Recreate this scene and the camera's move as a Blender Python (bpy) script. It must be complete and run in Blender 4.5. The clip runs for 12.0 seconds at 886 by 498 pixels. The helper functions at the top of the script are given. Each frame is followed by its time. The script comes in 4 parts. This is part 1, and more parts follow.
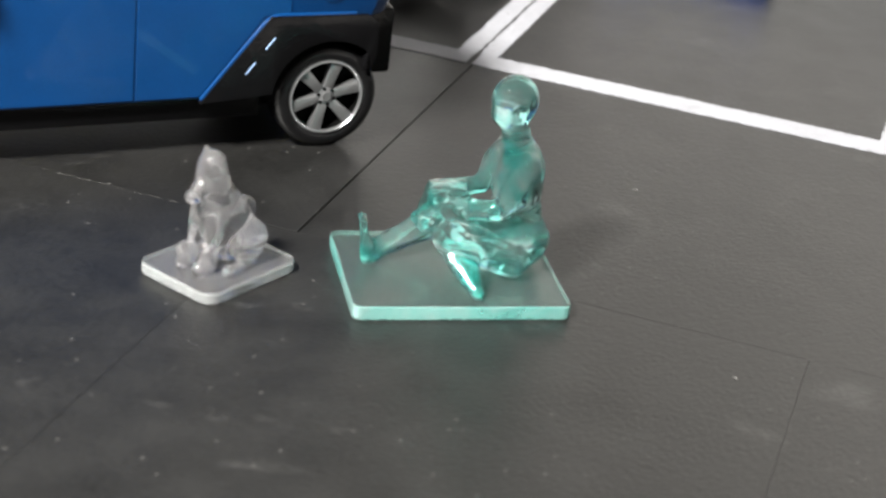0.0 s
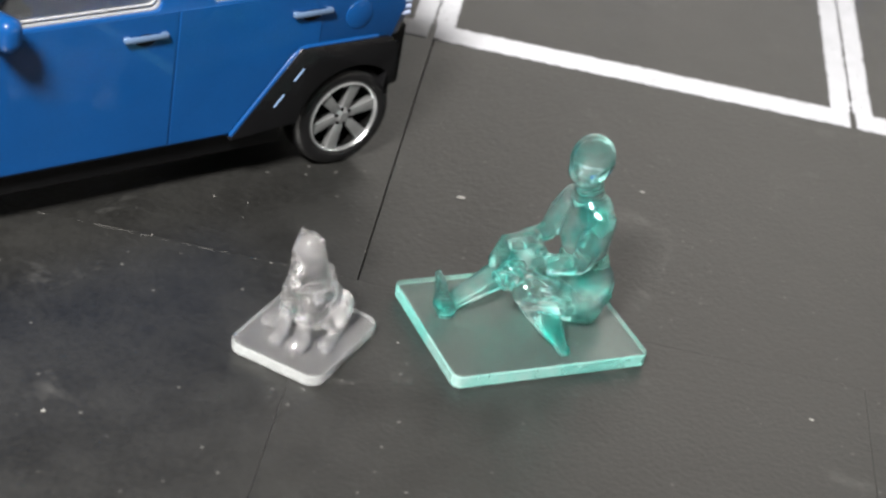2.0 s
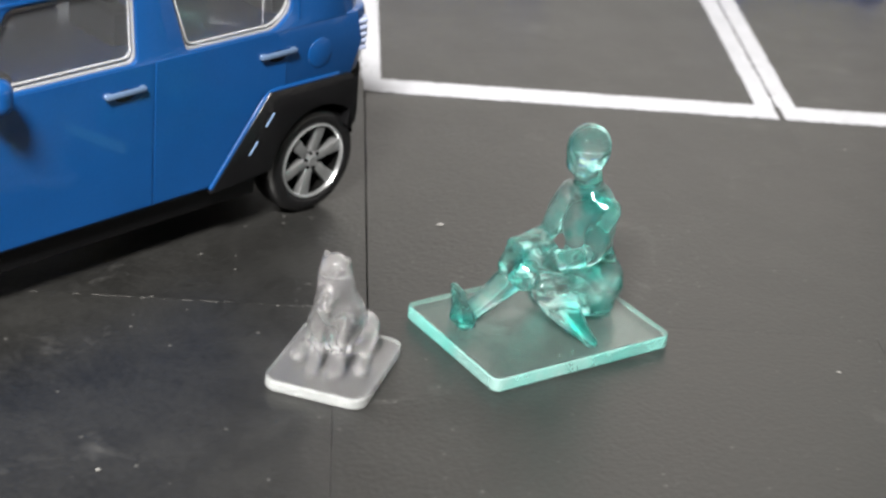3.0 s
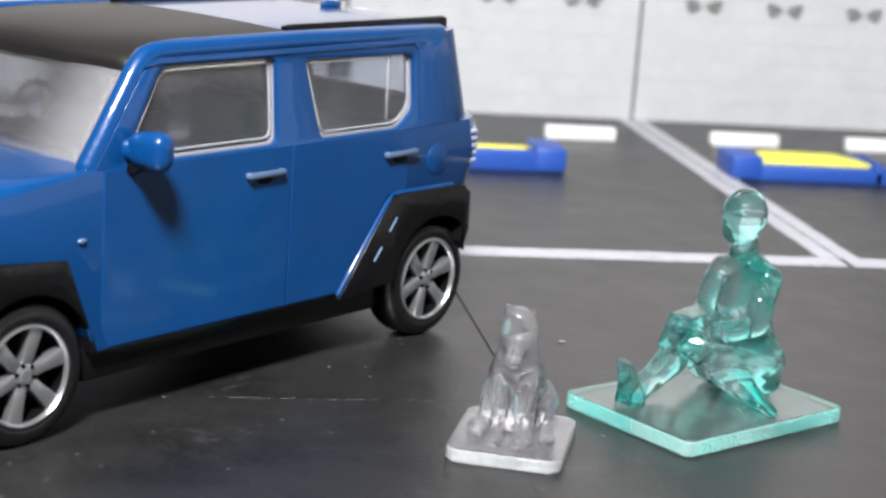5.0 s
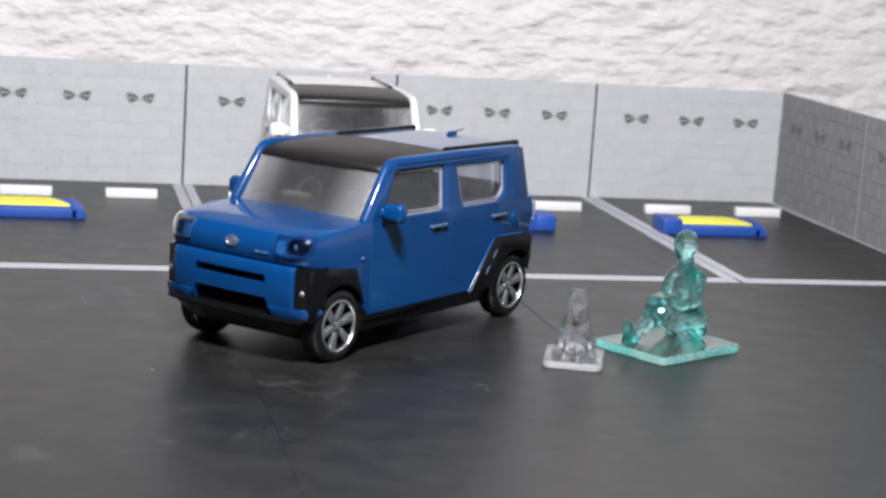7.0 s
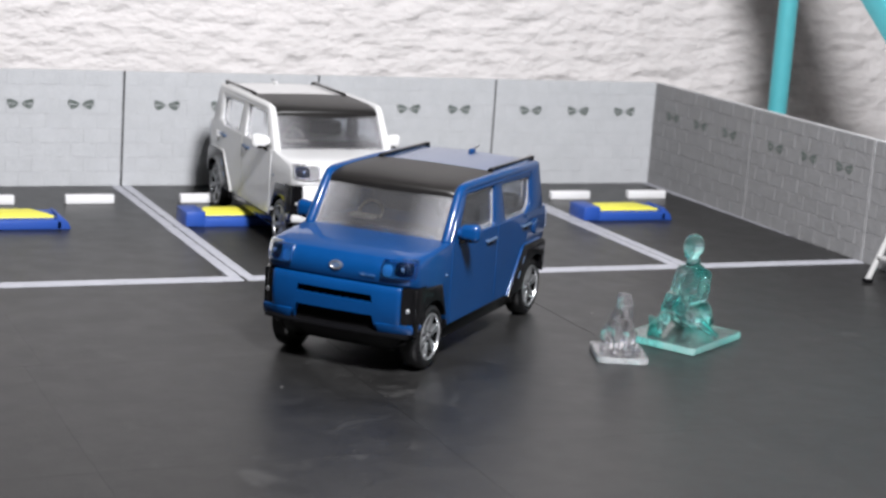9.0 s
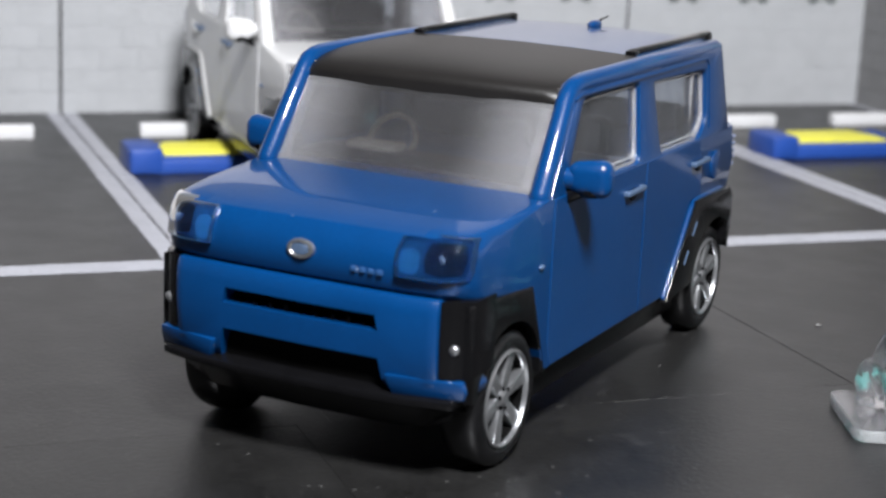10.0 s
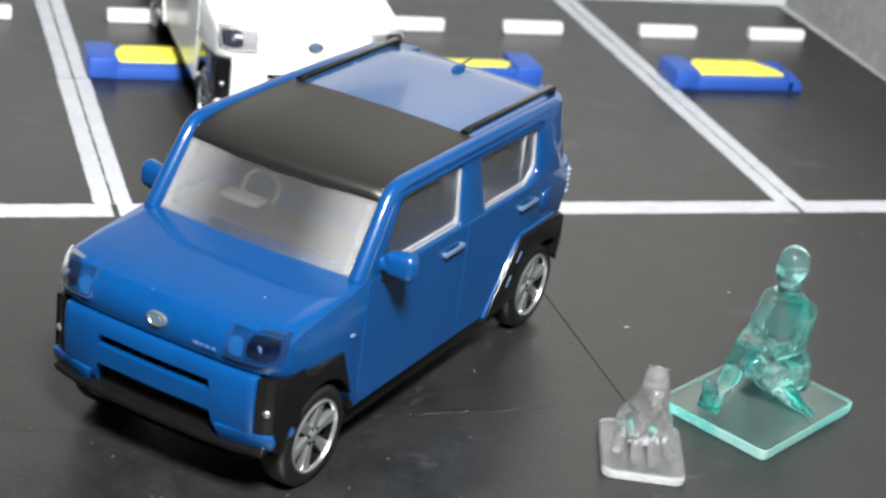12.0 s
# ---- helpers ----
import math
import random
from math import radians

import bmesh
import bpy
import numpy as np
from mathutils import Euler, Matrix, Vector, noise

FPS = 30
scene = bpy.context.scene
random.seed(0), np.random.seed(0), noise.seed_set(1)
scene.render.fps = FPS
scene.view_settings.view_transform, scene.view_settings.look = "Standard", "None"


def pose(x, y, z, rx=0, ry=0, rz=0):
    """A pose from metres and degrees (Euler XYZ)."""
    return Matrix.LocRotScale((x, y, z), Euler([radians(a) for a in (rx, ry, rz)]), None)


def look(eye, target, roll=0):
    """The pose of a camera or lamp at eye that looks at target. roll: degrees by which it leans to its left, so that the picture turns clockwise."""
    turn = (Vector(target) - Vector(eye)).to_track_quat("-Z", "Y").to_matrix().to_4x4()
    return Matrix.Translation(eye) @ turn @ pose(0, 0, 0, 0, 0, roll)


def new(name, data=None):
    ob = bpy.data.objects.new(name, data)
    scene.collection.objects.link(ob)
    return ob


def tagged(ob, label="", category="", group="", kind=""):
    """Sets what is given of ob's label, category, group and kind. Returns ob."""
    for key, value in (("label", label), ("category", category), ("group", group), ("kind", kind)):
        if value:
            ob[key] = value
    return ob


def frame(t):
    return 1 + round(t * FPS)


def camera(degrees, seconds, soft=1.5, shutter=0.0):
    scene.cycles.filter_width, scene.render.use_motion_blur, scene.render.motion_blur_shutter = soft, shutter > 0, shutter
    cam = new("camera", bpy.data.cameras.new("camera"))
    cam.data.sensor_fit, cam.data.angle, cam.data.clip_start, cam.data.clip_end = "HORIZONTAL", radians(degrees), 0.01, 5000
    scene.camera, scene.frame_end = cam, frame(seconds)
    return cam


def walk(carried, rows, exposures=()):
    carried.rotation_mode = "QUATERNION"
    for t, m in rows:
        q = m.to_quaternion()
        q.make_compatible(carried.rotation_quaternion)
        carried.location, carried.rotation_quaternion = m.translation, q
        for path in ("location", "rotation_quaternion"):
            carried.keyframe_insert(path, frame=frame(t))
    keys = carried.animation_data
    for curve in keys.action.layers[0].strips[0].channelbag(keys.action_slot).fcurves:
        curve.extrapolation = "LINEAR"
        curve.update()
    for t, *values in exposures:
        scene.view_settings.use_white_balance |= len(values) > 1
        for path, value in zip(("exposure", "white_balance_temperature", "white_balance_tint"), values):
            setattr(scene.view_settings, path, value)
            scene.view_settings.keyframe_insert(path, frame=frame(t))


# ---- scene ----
# A toy-car diorama. All sizes below are written at the size of the real things (a 3.3 m car,
# 2.6 m paving boards); S brings them to the size of the model.
S = 1 / 64

cam = camera(28.2, 12.0, soft=2.6)
PATH = [
    (0, (2.756, -9.759, 3.654), (0.781, -2.840, 0.157), 6.79),
    (0.5, (1.965, -9.892, 4.586), (0.686, -3.095, 0.566), 12.52),
    (1, (1.418, -9.612, 4.879), (0.488, -2.986, 0.495), 14.79),
    (1.5, (1.047, -9.592, 4.687), (0.485, -2.908, 0.327), 14.44),
    (2, (0.560, -9.626, 4.698), (0.397, -2.892, 0.381), 11.38),
    (2.5, (0.142, -9.757, 4.372), (0.299, -2.840, 0.355), 6.76),
    (2.7, (-0.067, -9.855, 4.247), (0.294, -2.872, 0.359), 6.22),
    (4.3, (-1.144, -10.003, 2.761), (0.033, -2.414, 0.520), 3.91),
    (4.5, (-1.366, -9.880, 2.590), (-0.185, -2.253, 0.486), 3.62),
    (5, (-1.588, -9.905, 2.408), (-0.289, -2.230, 0.560), 4.06),
    (5.5, (-1.884, -10.108, 2.335), (-0.402, -2.453, 0.546), 4.49),
    (6, (-2.390, -11.041, 2.457), (-0.776, -3.381, 0.811), 4.63),
    (6.5, (-3.051, -14.037, 2.717), (-1.561, -6.303, 1.311), 3.98),
    (7, (-4.264, -16.290, 3.344), (-2.488, -8.625, 1.895), 3.80),
    (7.2, (-4.947, -16.667, 3.681), (-3.023, -9.048, 2.183), 4.60),
    (8.8, (-8.239, -17.484, 4.407), (-5.084, -10.327, 2.725), 4.55),
    (9, (-8.045, -16.595, 4.067), (-4.780, -9.475, 2.442), 4.07),
    (9.5, (-6.407, -12.970, 3.201), (-3.282, -5.792, 1.555), 3.77),
    (10, (-4.675, -9.591, 2.522), (-1.949, -2.308, 0.642), 2.71),
    (10.5, (-4.508, -9.220, 2.638), (-1.774, -1.988, 0.586), 3.48),
    (11, (-4.386, -9.956, 3.439), (-1.713, -2.830, 0.973), 5.37),
    (11.5, (-4.354, -10.417, 4.136), (-1.786, -3.438, 1.184), 6.40),
    (12, (-4.265, -10.871, 4.977), (-1.740, -4.039, 1.669), 7.96),
]
walk(cam, [(t, look([v * S for v in eye], [v * S for v in target], roll)) for t, eye, target, roll in PATH],
     exposures=((0.0, 0.27, 6900, 6), (2.7, 0.36, 6900, 6), (4.3, 0.10, 6600, 8), (5.5, 0.04, 6450, 9), (6.5, -0.22, 6400, 10), (7.2, -0.42, 6350, 10), (9.0, -0.40, 6350, 10),
                (9.5, -0.38, 6400, 9), (10.0, -0.48, 6300, 9), (10.5, -0.05, 6450, 6), (11.0, 0.10, 6500, 4), (12.0, 0.20, 6550, 3)))

# ---- light: a dim room, one compact desk lamp above and in front of the diorama ----
world = bpy.data.worlds.new("room_world")
scene.world = world
world.use_nodes = True
world.node_tree.nodes["Background"].inputs[0].default_value = (0.9, 0.95, 1.0, 1)
world.node_tree.nodes["Background"].inputs[1].default_value = 0.42


lamp_data = bpy.data.lights.new("desk_lamp", "AREA")
lamp_data.shape, lamp_data.size, lamp_data.size_y = "ELLIPSE", 2.8 * S, 2.8 * S
lamp_data.energy, lamp_data.color = 2.25, (1.0, 0.98, 0.995)
new("desk_lamp", lamp_data).matrix_world = look((-3.3 * S, -12.2 * S, 12.0 * S), (0, 0, 0))


# ---- materials ----
def material(name, colour, rough=0.5, metal=0.0, var=0.0, scale=1.0, bump=0.0, bump_scale=4.0, coat=0.0, trans=0.0, ior=1.45,
             spots=None, spot_size=0.0, spot_amount=0.0, per_object=0.0, stretch=(1, 1, 1), spec=0.5, rough_var=0.0, scuffs_or_tint=None, bump_detail=5):
    """Principled surface with two scales of noise, in full-size metres on the object's own coordinates."""
    m = bpy.data.materials.new(name)
    m.use_nodes = True
    n, l = m.node_tree.nodes, m.node_tree.links
    b = n["Principled BSDF"]
    b.inputs["Base Color"].default_value = (*colour, 1)
    b.inputs["Roughness"].default_value = rough
    b.inputs["Metallic"].default_value = metal
    b.inputs["Coat Weight"].default_value = coat
    b.inputs["Coat Roughness"].default_value = 0.06
    b.inputs["Transmission Weight"].default_value = trans
    b.inputs["IOR"].default_value = ior
    b.inputs["Specular IOR Level"].default_value = spec
    tc = n.new("ShaderNodeTexCoord")
    mp = n.new("ShaderNodeMapping")
    mp.inputs["Scale"].default_value = [v / S for v in stretch]
    l.new(tc.outputs["Object"], mp.inputs["Vector"])
    vec = mp.outputs["Vector"]
    if per_object:
        oi = n.new("ShaderNodeObjectInfo")
        add = n.new("ShaderNodeVectorMath")
        add.operation = "MULTIPLY_ADD"
        comb = n.new("ShaderNodeCombineXYZ")
        for k in range(3):
            l.new(oi.outputs["Random"], comb.inputs[k])
        l.new(comb.outputs[0], add.inputs[0])
        add.inputs[1].default_value = (31.0, 17.0, 23.0)
        l.new(vec, add.inputs[2])
        vec = add.outputs[0]
    last = None
    if var or per_object:
        big = n.new("ShaderNodeTexNoise")
        big.inputs["Scale"].default_value = scale
        big.inputs["Detail"].default_value = 3
        fine = n.new("ShaderNodeTexNoise")
        fine.inputs["Scale"].default_value = scale * 12
        fine.inputs["Detail"].default_value = 4
        l.new(vec, big.inputs["Vector"])
        l.new(vec, fine.inputs["Vector"])
        mix = n.new("ShaderNodeMath")
        mix.operation = "ADD"
        l.new(big.outputs["Fac"], mix.inputs[0])
        l.new(fine.outputs["Fac"], mix.inputs[1])
        src = mix.outputs[0]
        if per_object:
            ad2 = n.new("ShaderNodeMath")
            ad2.operation = "MULTIPLY_ADD"
            l.new(oi.outputs["Random"], ad2.inputs[0])
            ad2.inputs[1].default_value = per_object
            l.new(src, ad2.inputs[2])
            src = ad2.outputs[0]
        ramp = n.new("ShaderNodeMapRange")
        ramp.inputs["From Min"].default_value = 0.7
        ramp.inputs["From Max"].default_value = 1.3 + per_object
        ramp.inputs["To Min"].default_value = 1 - var
        ramp.inputs["To Max"].default_value = 1 + var
        l.new(src, ramp.inputs["Value"])
        mul = n.new("ShaderNodeVectorMath")
        mul.operation = "SCALE"
        mul.inputs[0].default_value = colour
        l.new(ramp.outputs[0], mul.inputs["Scale"])
        last = mul.outputs[0]
        if rough_var:
            rr = n.new("ShaderNodeMapRange")
            rr.inputs["From Min"].default_value = 0.3
            rr.inputs["From Max"].default_value = 0.7
            rr.inputs["To Min"].default_value = rough - rough_var
            rr.inputs["To Max"].default_value = rough + rough_var
            l.new(big.outputs["Fac"], rr.inputs["Value"])
            l.new(rr.outputs[0], b.inputs["Roughness"])
    if spots:
        vo = n.new("ShaderNodeTexVoronoi")
        vo.inputs["Scale"].default_value = spot_size
        l.new(vec, vo.inputs["Vector"])
        sep = n.new("ShaderNodeSeparateColor")
        l.new(vo.outputs["Color"], sep.inputs[0])
        pick = n.new("ShaderNodeMath")
        pick.operation = "GREATER_THAN"
        pick.inputs[1].default_value = 1 - spot_amount
        l.new(sep.outputs[0], pick.inputs[0])
        near = n.new("ShaderNodeMapRange")
        near.inputs["From Min"].default_value = 0.10
        near.inputs["From Max"].default_value = 0.22
        near.inputs["To Min"].default_value = 1
        near.inputs["To Max"].default_value = 0
        l.new(vo.outputs["Distance"], near.inputs["Value"])
        both = n.new("ShaderNodeMath")
        both.operation = "MULTIPLY"
        l.new(pick.outputs[0], both.inputs[0])
        l.new(near.outputs[0], both.inputs[1])
        mx = n.new("ShaderNodeMix")
        mx.data_type = "RGBA"
        l.new(both.outputs[0], mx.inputs[0])
        if last:
            l.new(last, mx.inputs[6])
        else:
            mx.inputs[6].default_value = (*colour, 1)
        mx.inputs[7].default_value = (*spots, 1)
        last = mx.outputs[2]
    if scuffs_or_tint:
        shade, size, share, low, high = scuffs_or_tint
        sn = n.new("ShaderNodeTexNoise")
        sn.inputs["Scale"].default_value = size
        sn.inputs["Detail"].default_value = 6
        sn.inputs["Roughness"].default_value = 0.62
        sn.inputs["Distortion"].default_value = 0.8
        l.new(vec, sn.inputs["Vector"])
        rub = n.new("ShaderNodeMapRange")
        rub.inputs["From Min"].default_value = low
        rub.inputs["From Max"].default_value = high
        rub.inputs["To Max"].default_value = share
        l.new(sn.outputs["Fac"], rub.inputs["Value"])
        over = n.new("ShaderNodeMix")
        over.data_type = "RGBA"
        l.new(rub.outputs[0], over.inputs[0])
        l.new(last, over.inputs[6])
        over.inputs[7].default_value = (*shade, 1)
        last = over.outputs[2]
    if last:
        l.new(last, b.inputs["Base Color"])
    if bump:
        bn = n.new("ShaderNodeTexNoise")
        bn.inputs["Scale"].default_value = bump_scale
        bn.inputs["Detail"].default_value = bump_detail
        l.new(vec, bn.inputs["Vector"])
        bp = n.new("ShaderNodeBump")
        bp.inputs["Strength"].default_value = 1
        bp.inputs["Distance"].default_value = bump * S
        l.new(bn.outputs["Fac"], bp.inputs["Height"])
        l.new(bp.outputs[0], b.inputs["Normal"])
    return m


ASPHALT = material("asphalt_board", (0.0095, 0.0094, 0.0091), 0.39, var=0.45, scale=3.2, bump=0.0023, bump_scale=38, spots=(0.060, 0.059, 0.057), spot_size=21.0, spot_amount=0.07, per_object=0.15, rough_var=0.035, spec=0.9, scuffs_or_tint=((0.075, 0.074, 0.072), 1.9, 0.55, 0.62, 0.80))
TABLE = material("dark_table", (0.0105, 0.0103, 0.010), 0.40, var=0.25, scale=1.2, bump=0.01, bump_scale=20)
LINE = material("road_paint", (0.40, 0.405, 0.44), 0.55, var=0.10, scale=5, bump=0.006, bump_scale=30, spots=(0.06, 0.06, 0.06), spot_size=30, spot_amount=0.045, scuffs_or_tint=((0.20, 0.20, 0.21), 4.0, 0.5, 0.62, 0.80))
STRIPE = material("white_plate", (0.70, 0.70, 0.70), 0.55, var=0.04, scale=3)
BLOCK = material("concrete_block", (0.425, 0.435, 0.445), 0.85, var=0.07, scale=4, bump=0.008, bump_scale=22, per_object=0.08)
# Side wall: dimmer light put into a darker copy of the block colour
SIDE_BLOCK = material("shaded_concrete_block", (0.21, 0.21, 0.212), 0.85, var=0.10, scale=4, bump=0.012, bump_scale=18, per_object=0.10)
MORTAR = material("block_joint", (0.405, 0.415, 0.425), 0.9, var=0.12, scale=5, bump=0.01, bump_scale=20)
# Shade on the side wall and in its joints, put into the joint colour
SIDE_JOINT = material("shaded_block_joint", (0.155, 0.155, 0.157), 0.9, var=0.12, scale=5, bump=0.01, bump_scale=20)
PALE_EDGE = material("pale_panel_edge", (0.58, 0.58, 0.58), 0.85, var=0.10, scale=6, bump=0.008, bump_scale=18)
DARK_JOINT = material("dark_panel_joint", (0.07, 0.07, 0.072), 0.9, var=0.15, scale=6)
# Dark of the pierced openings, their shade put into the colour
HOLE = material("pierced_block_shade", (0.10, 0.118, 0.108), 0.7, var=0.2, scale=9)
STOP_BLUE = material("blue_plastic", (0.018, 0.066, 0.31), 0.42, var=0.08, scale=6, bump=0.002, bump_scale=30)
STOP_YELLOW = material("yellow_plastic", (0.74, 0.70, 0.075), 0.45, var=0.06, scale=6)
PLASTER = material("white_plaster", (0.78, 0.75, 0.735), 0.9, var=0.05, scale=0.8, bump=0.16, bump_scale=1.7, stretch=(1.3, 1, 2.8))
ROOM = material("room_paint", (0.16, 0.158, 0.156), 0.9, var=0.04, scale=0.05, bump=0.02, bump_scale=1.0)
BLUE = material("blue_paint", (0.0011, 0.0345, 0.129), 0.36, var=0.08, scale=5, bump=0.0014, bump_scale=60, coat=0.75, spec=0.2, spots=(0.40, 0.48, 0.58), spot_size=16, spot_amount=0.006)
BLUE_ROOF = material("glossy_blue_roof", (0.014, 0.048, 0.135), 0.24, var=0.03, scale=9, coat=0.5, ior=1.5, spec=0.5, spots=(0.40, 0.48, 0.58), spot_size=16, spot_amount=0.006)
MATT = material("matt_black", (0.003, 0.003, 0.003), 0.6, var=0.1, scale=9, spec=0.06)
SCREEN = material("milky_windscreen", (0.74, 0.74, 0.76), 0.10, trans=0.97, ior=1.5, spots=(0.05, 0.05, 0.05), spot_size=9, spot_amount=0.02, var=0.05, scale=0.9)
WHITE = material("white_paint", (0.66, 0.66, 0.655), 0.38, var=0.03, scale=9, bump=0.0012, bump_scale=60, coat=0.6)
ROOF_BLACK = material("dark_roof_paint", (0.010, 0.0092, 0.0086), 0.42, var=0.10, scale=6, bump=0.001, bump_scale=50, spec=0.42)
TRIM = material("black_plastic", (0.004, 0.004, 0.0045), 0.11, spec=0.32, var=0.15, scale=8, bump=0.002, bump_scale=40)
TYRE = material("black_rubber", (0.006, 0.006, 0.0065), 0.23, var=0.2, scale=10, bump=0.002, bump_scale=50)
CHROME = material("silver_plating", (0.40, 0.41, 0.42), 0.28, metal=0.85, var=0.08, scale=12, bump=0.001, bump_scale=60)
SILVER = material("silver_paint", (0.11, 0.17, 0.28), 0.4, metal=0.5, var=0.1, scale=12)
GLASS = material("smoked_window", (0.72, 0.75, 0.80), 0.05, trans=0.968, ior=1.55, bump=0.030, bump_scale=1.6, bump_detail=0, spots=(0.05, 0.05, 0.05), spot_size=9, spot_amount=0.02)
LAMP_GREY = material("pale_grey_lamp", (0.42, 0.42, 0.44), 0.3, var=0.05, scale=9)
LAMP_GLOW = material("blue_tinted_lamp_bowl", (0.012, 0.060, 0.17), 0.22, var=0.35, scale=11, bump=0.004, bump_scale=22)
LAMP_RIM = material("clear_lamp_rim", (0.12, 0.34, 0.70), 0.10, trans=0.94, ior=1.35, var=0.25, scale=14)
BADGE = material("dull_badge", (0.020, 0.065, 0.17), 0.4, var=0.1, scale=12)
LENS_CLEAR = material("clear_lens", (0.95, 0.95, 0.96), 0.08, trans=0.98, ior=1.22)
MILK_RIM = material("milky_windscreen_rim", (0.66, 0.66, 0.68), 0.2, trans=0.84, ior=1.5, var=0.1, scale=4)
CLEAR_RIM = material("clear_plastic_rim", (0.84, 0.85, 0.88), 0.05, trans=0.80, ior=1.5)
LENS = material("clear_blue_lens", (0.66, 0.80, 0.97), 0.03, trans=1.0, ior=1.18, spec=0.3)
LAMP_BLUE = material("pale_blue_lamp", (0.020, 0.13, 0.34), 0.3, var=0.05, scale=9)
NAVY = material("dark_navy_plastic", (0.005, 0.009, 0.024), 0.14, var=0.1, scale=9)
CABIN = material("grey_interior", (0.022, 0.022, 0.025), 0.6, var=0.1, scale=8)
DASH = material("light_grey_interior", (0.34, 0.32, 0.30), 0.6, var=0.1, scale=8)
TAIL = material("pale_lamp_plastic", (0.27, 0.31, 0.44), 0.25, var=0.05, scale=8)
# Teal patches put the deeper tint of light crossing thick acrylic into the colour
TEAL_GLASS = material("teal_acrylic", (0.80, 0.99, 0.97), 0.0, trans=0.968, ior=1.49, var=0.02, scale=6, scuffs_or_tint=((0.12, 0.92, 0.83), 4.5, 1.0, 0.40, 0.62), bump=0.008, bump_scale=6)
TEAL_FROST = material("frosted_teal_acrylic", (0.80, 0.95, 0.92), 0.10, trans=0.974, ior=1.40, var=0.05, scale=9, bump=0.002, bump_scale=30)
CLEAR_GLASS = material("clear_acrylic", (0.97, 0.965, 0.985), 0.07, trans=0.952, ior=1.47, bump=0.008, bump_scale=9)
CLEAR_FROST = material("frosted_clear_acrylic", (0.94, 0.94, 0.96), 0.10, trans=0.955, ior=1.40, var=0.05, scale=9, bump=0.002, bump_scale=30)
# Plate rims: the glow of light inside the acrylic is put into their colour
TEAL_EDGE = material("teal_acrylic_edge", (0.58, 0.92, 0.88), 0.12, var=0.06, scale=3, scuffs_or_tint=((0.16, 0.85, 0.76), 1.6, 0.9, 0.42, 0.66), trans=0.70, ior=1.45)
CLEAR_EDGE = material("clear_acrylic_edge", (0.86, 0.90, 0.91), 0.14, var=0.15, scale=6, trans=0.76, ior=1.45)
CRUMB = material("dust_crumb", (0.15, 0.147, 0.142), 0.9, var=0.2, scale=20)
GREEN_POST = material("green_post", (0.05, 0.16, 0.12), 0.5, var=0.1, scale=5)
TEAL_PAINT = material("teal_painted_steel", (0.075, 0.36, 0.40), 0.45, var=0.08, scale=3, bump=0.002, bump_scale=20)
STEP_GREY = material("pale_step", (0.50, 0.47, 0.50), 0.6, var=0.06, scale=4)
LADDER_GREY = material("light_grey_plastic", (0.44, 0.44, 0.43), 0.5, var=0.06, scale=6)
PANE_DARK = material("dark_pane", (0.05, 0.055, 0.075), 0.25, var=0.1, scale=4)


def reflected_sides(m, half, clear, milky):
    """Pale reflections at the milky screen's two sides are put into its clearness."""
    n, l = m.node_tree.nodes, m.node_tree.links
    tc = n.new("ShaderNodeTexCoord")
    sep = n.new("ShaderNodeSeparateXYZ")
    l.new(tc.outputs["Object"], sep.inputs[0])
    away = n.new("ShaderNodeMath")
    away.operation = "ABSOLUTE"
    l.new(sep.outputs["Y"], away.inputs[0])
    ramp = n.new("ShaderNodeMapRange")
    ramp.interpolation_type = "SMOOTHSTEP"
    ramp.inputs["From Min"].default_value = 0.30 * half * S
    ramp.inputs["From Max"].default_value = half * S
    ramp.inputs["To Min"].default_value = clear
    ramp.inputs["To Max"].default_value = milky
    l.new(away.outputs[0], ramp.inputs["Value"])
    l.new(ramp.outputs[0], n["Principled BSDF"].inputs["Transmission Weight"])


reflected_sides(SCREEN, 0.63, 0.966, 0.84)


# ---- building helpers ----
def part(name, bm, mat, parent=None, label="", smooth=35):
    """One mesh object from a bmesh in full-size metres."""
    bmesh.ops.recalc_face_normals(bm, faces=bm.faces)
    bmesh.ops.scale(bm, vec=(S, S, S), verts=bm.verts)
    me = bpy.data.meshes.new(name)
    bm.to_mesh(me)
    bm.free()
    me.materials.append(mat)
    if smooth:
        me.shade_smooth()
        me.set_sharp_from_angle(angle=radians(smooth))
    ob = new(name, me)
    ob.parent = parent
    if label:
        tagged(ob, label)
    return ob


def thing(name, label, category, x=0, y=0, z=0, turn=0, group="", kind=""):
    ob = new(name)
    ob.empty_display_size = 0.005
    ob.matrix_basis = pose(x * S, y * S, z * S, 0, 0, turn)
    return tagged(ob, label, category, group, kind)


def soften(bm, width, segments=2, angle=30):
    edges = [e for e in bm.edges if len(e.link_faces) == 2 and e.calc_face_angle(0) > radians(angle)]
    bmesh.ops.bevel(bm, geom=edges, offset=width, segments=segments, profile=0.5, affect="EDGES", clamp_overlap=True)
    return bm


def box(x0, x1, y0, y1, z0, z1, bevel=0.0, segments=2, bm=None):
    own = bmesh.new()
    bmesh.ops.create_cube(own, size=1, matrix=Matrix.LocRotScale(((x0 + x1) / 2, (y0 + y1) / 2, (z0 + z1) / 2), None, (abs(x1 - x0), abs(y1 - y0), abs(z1 - z0))))
    if bevel:
        soften(own, bevel, segments)
    return join(bm, own)


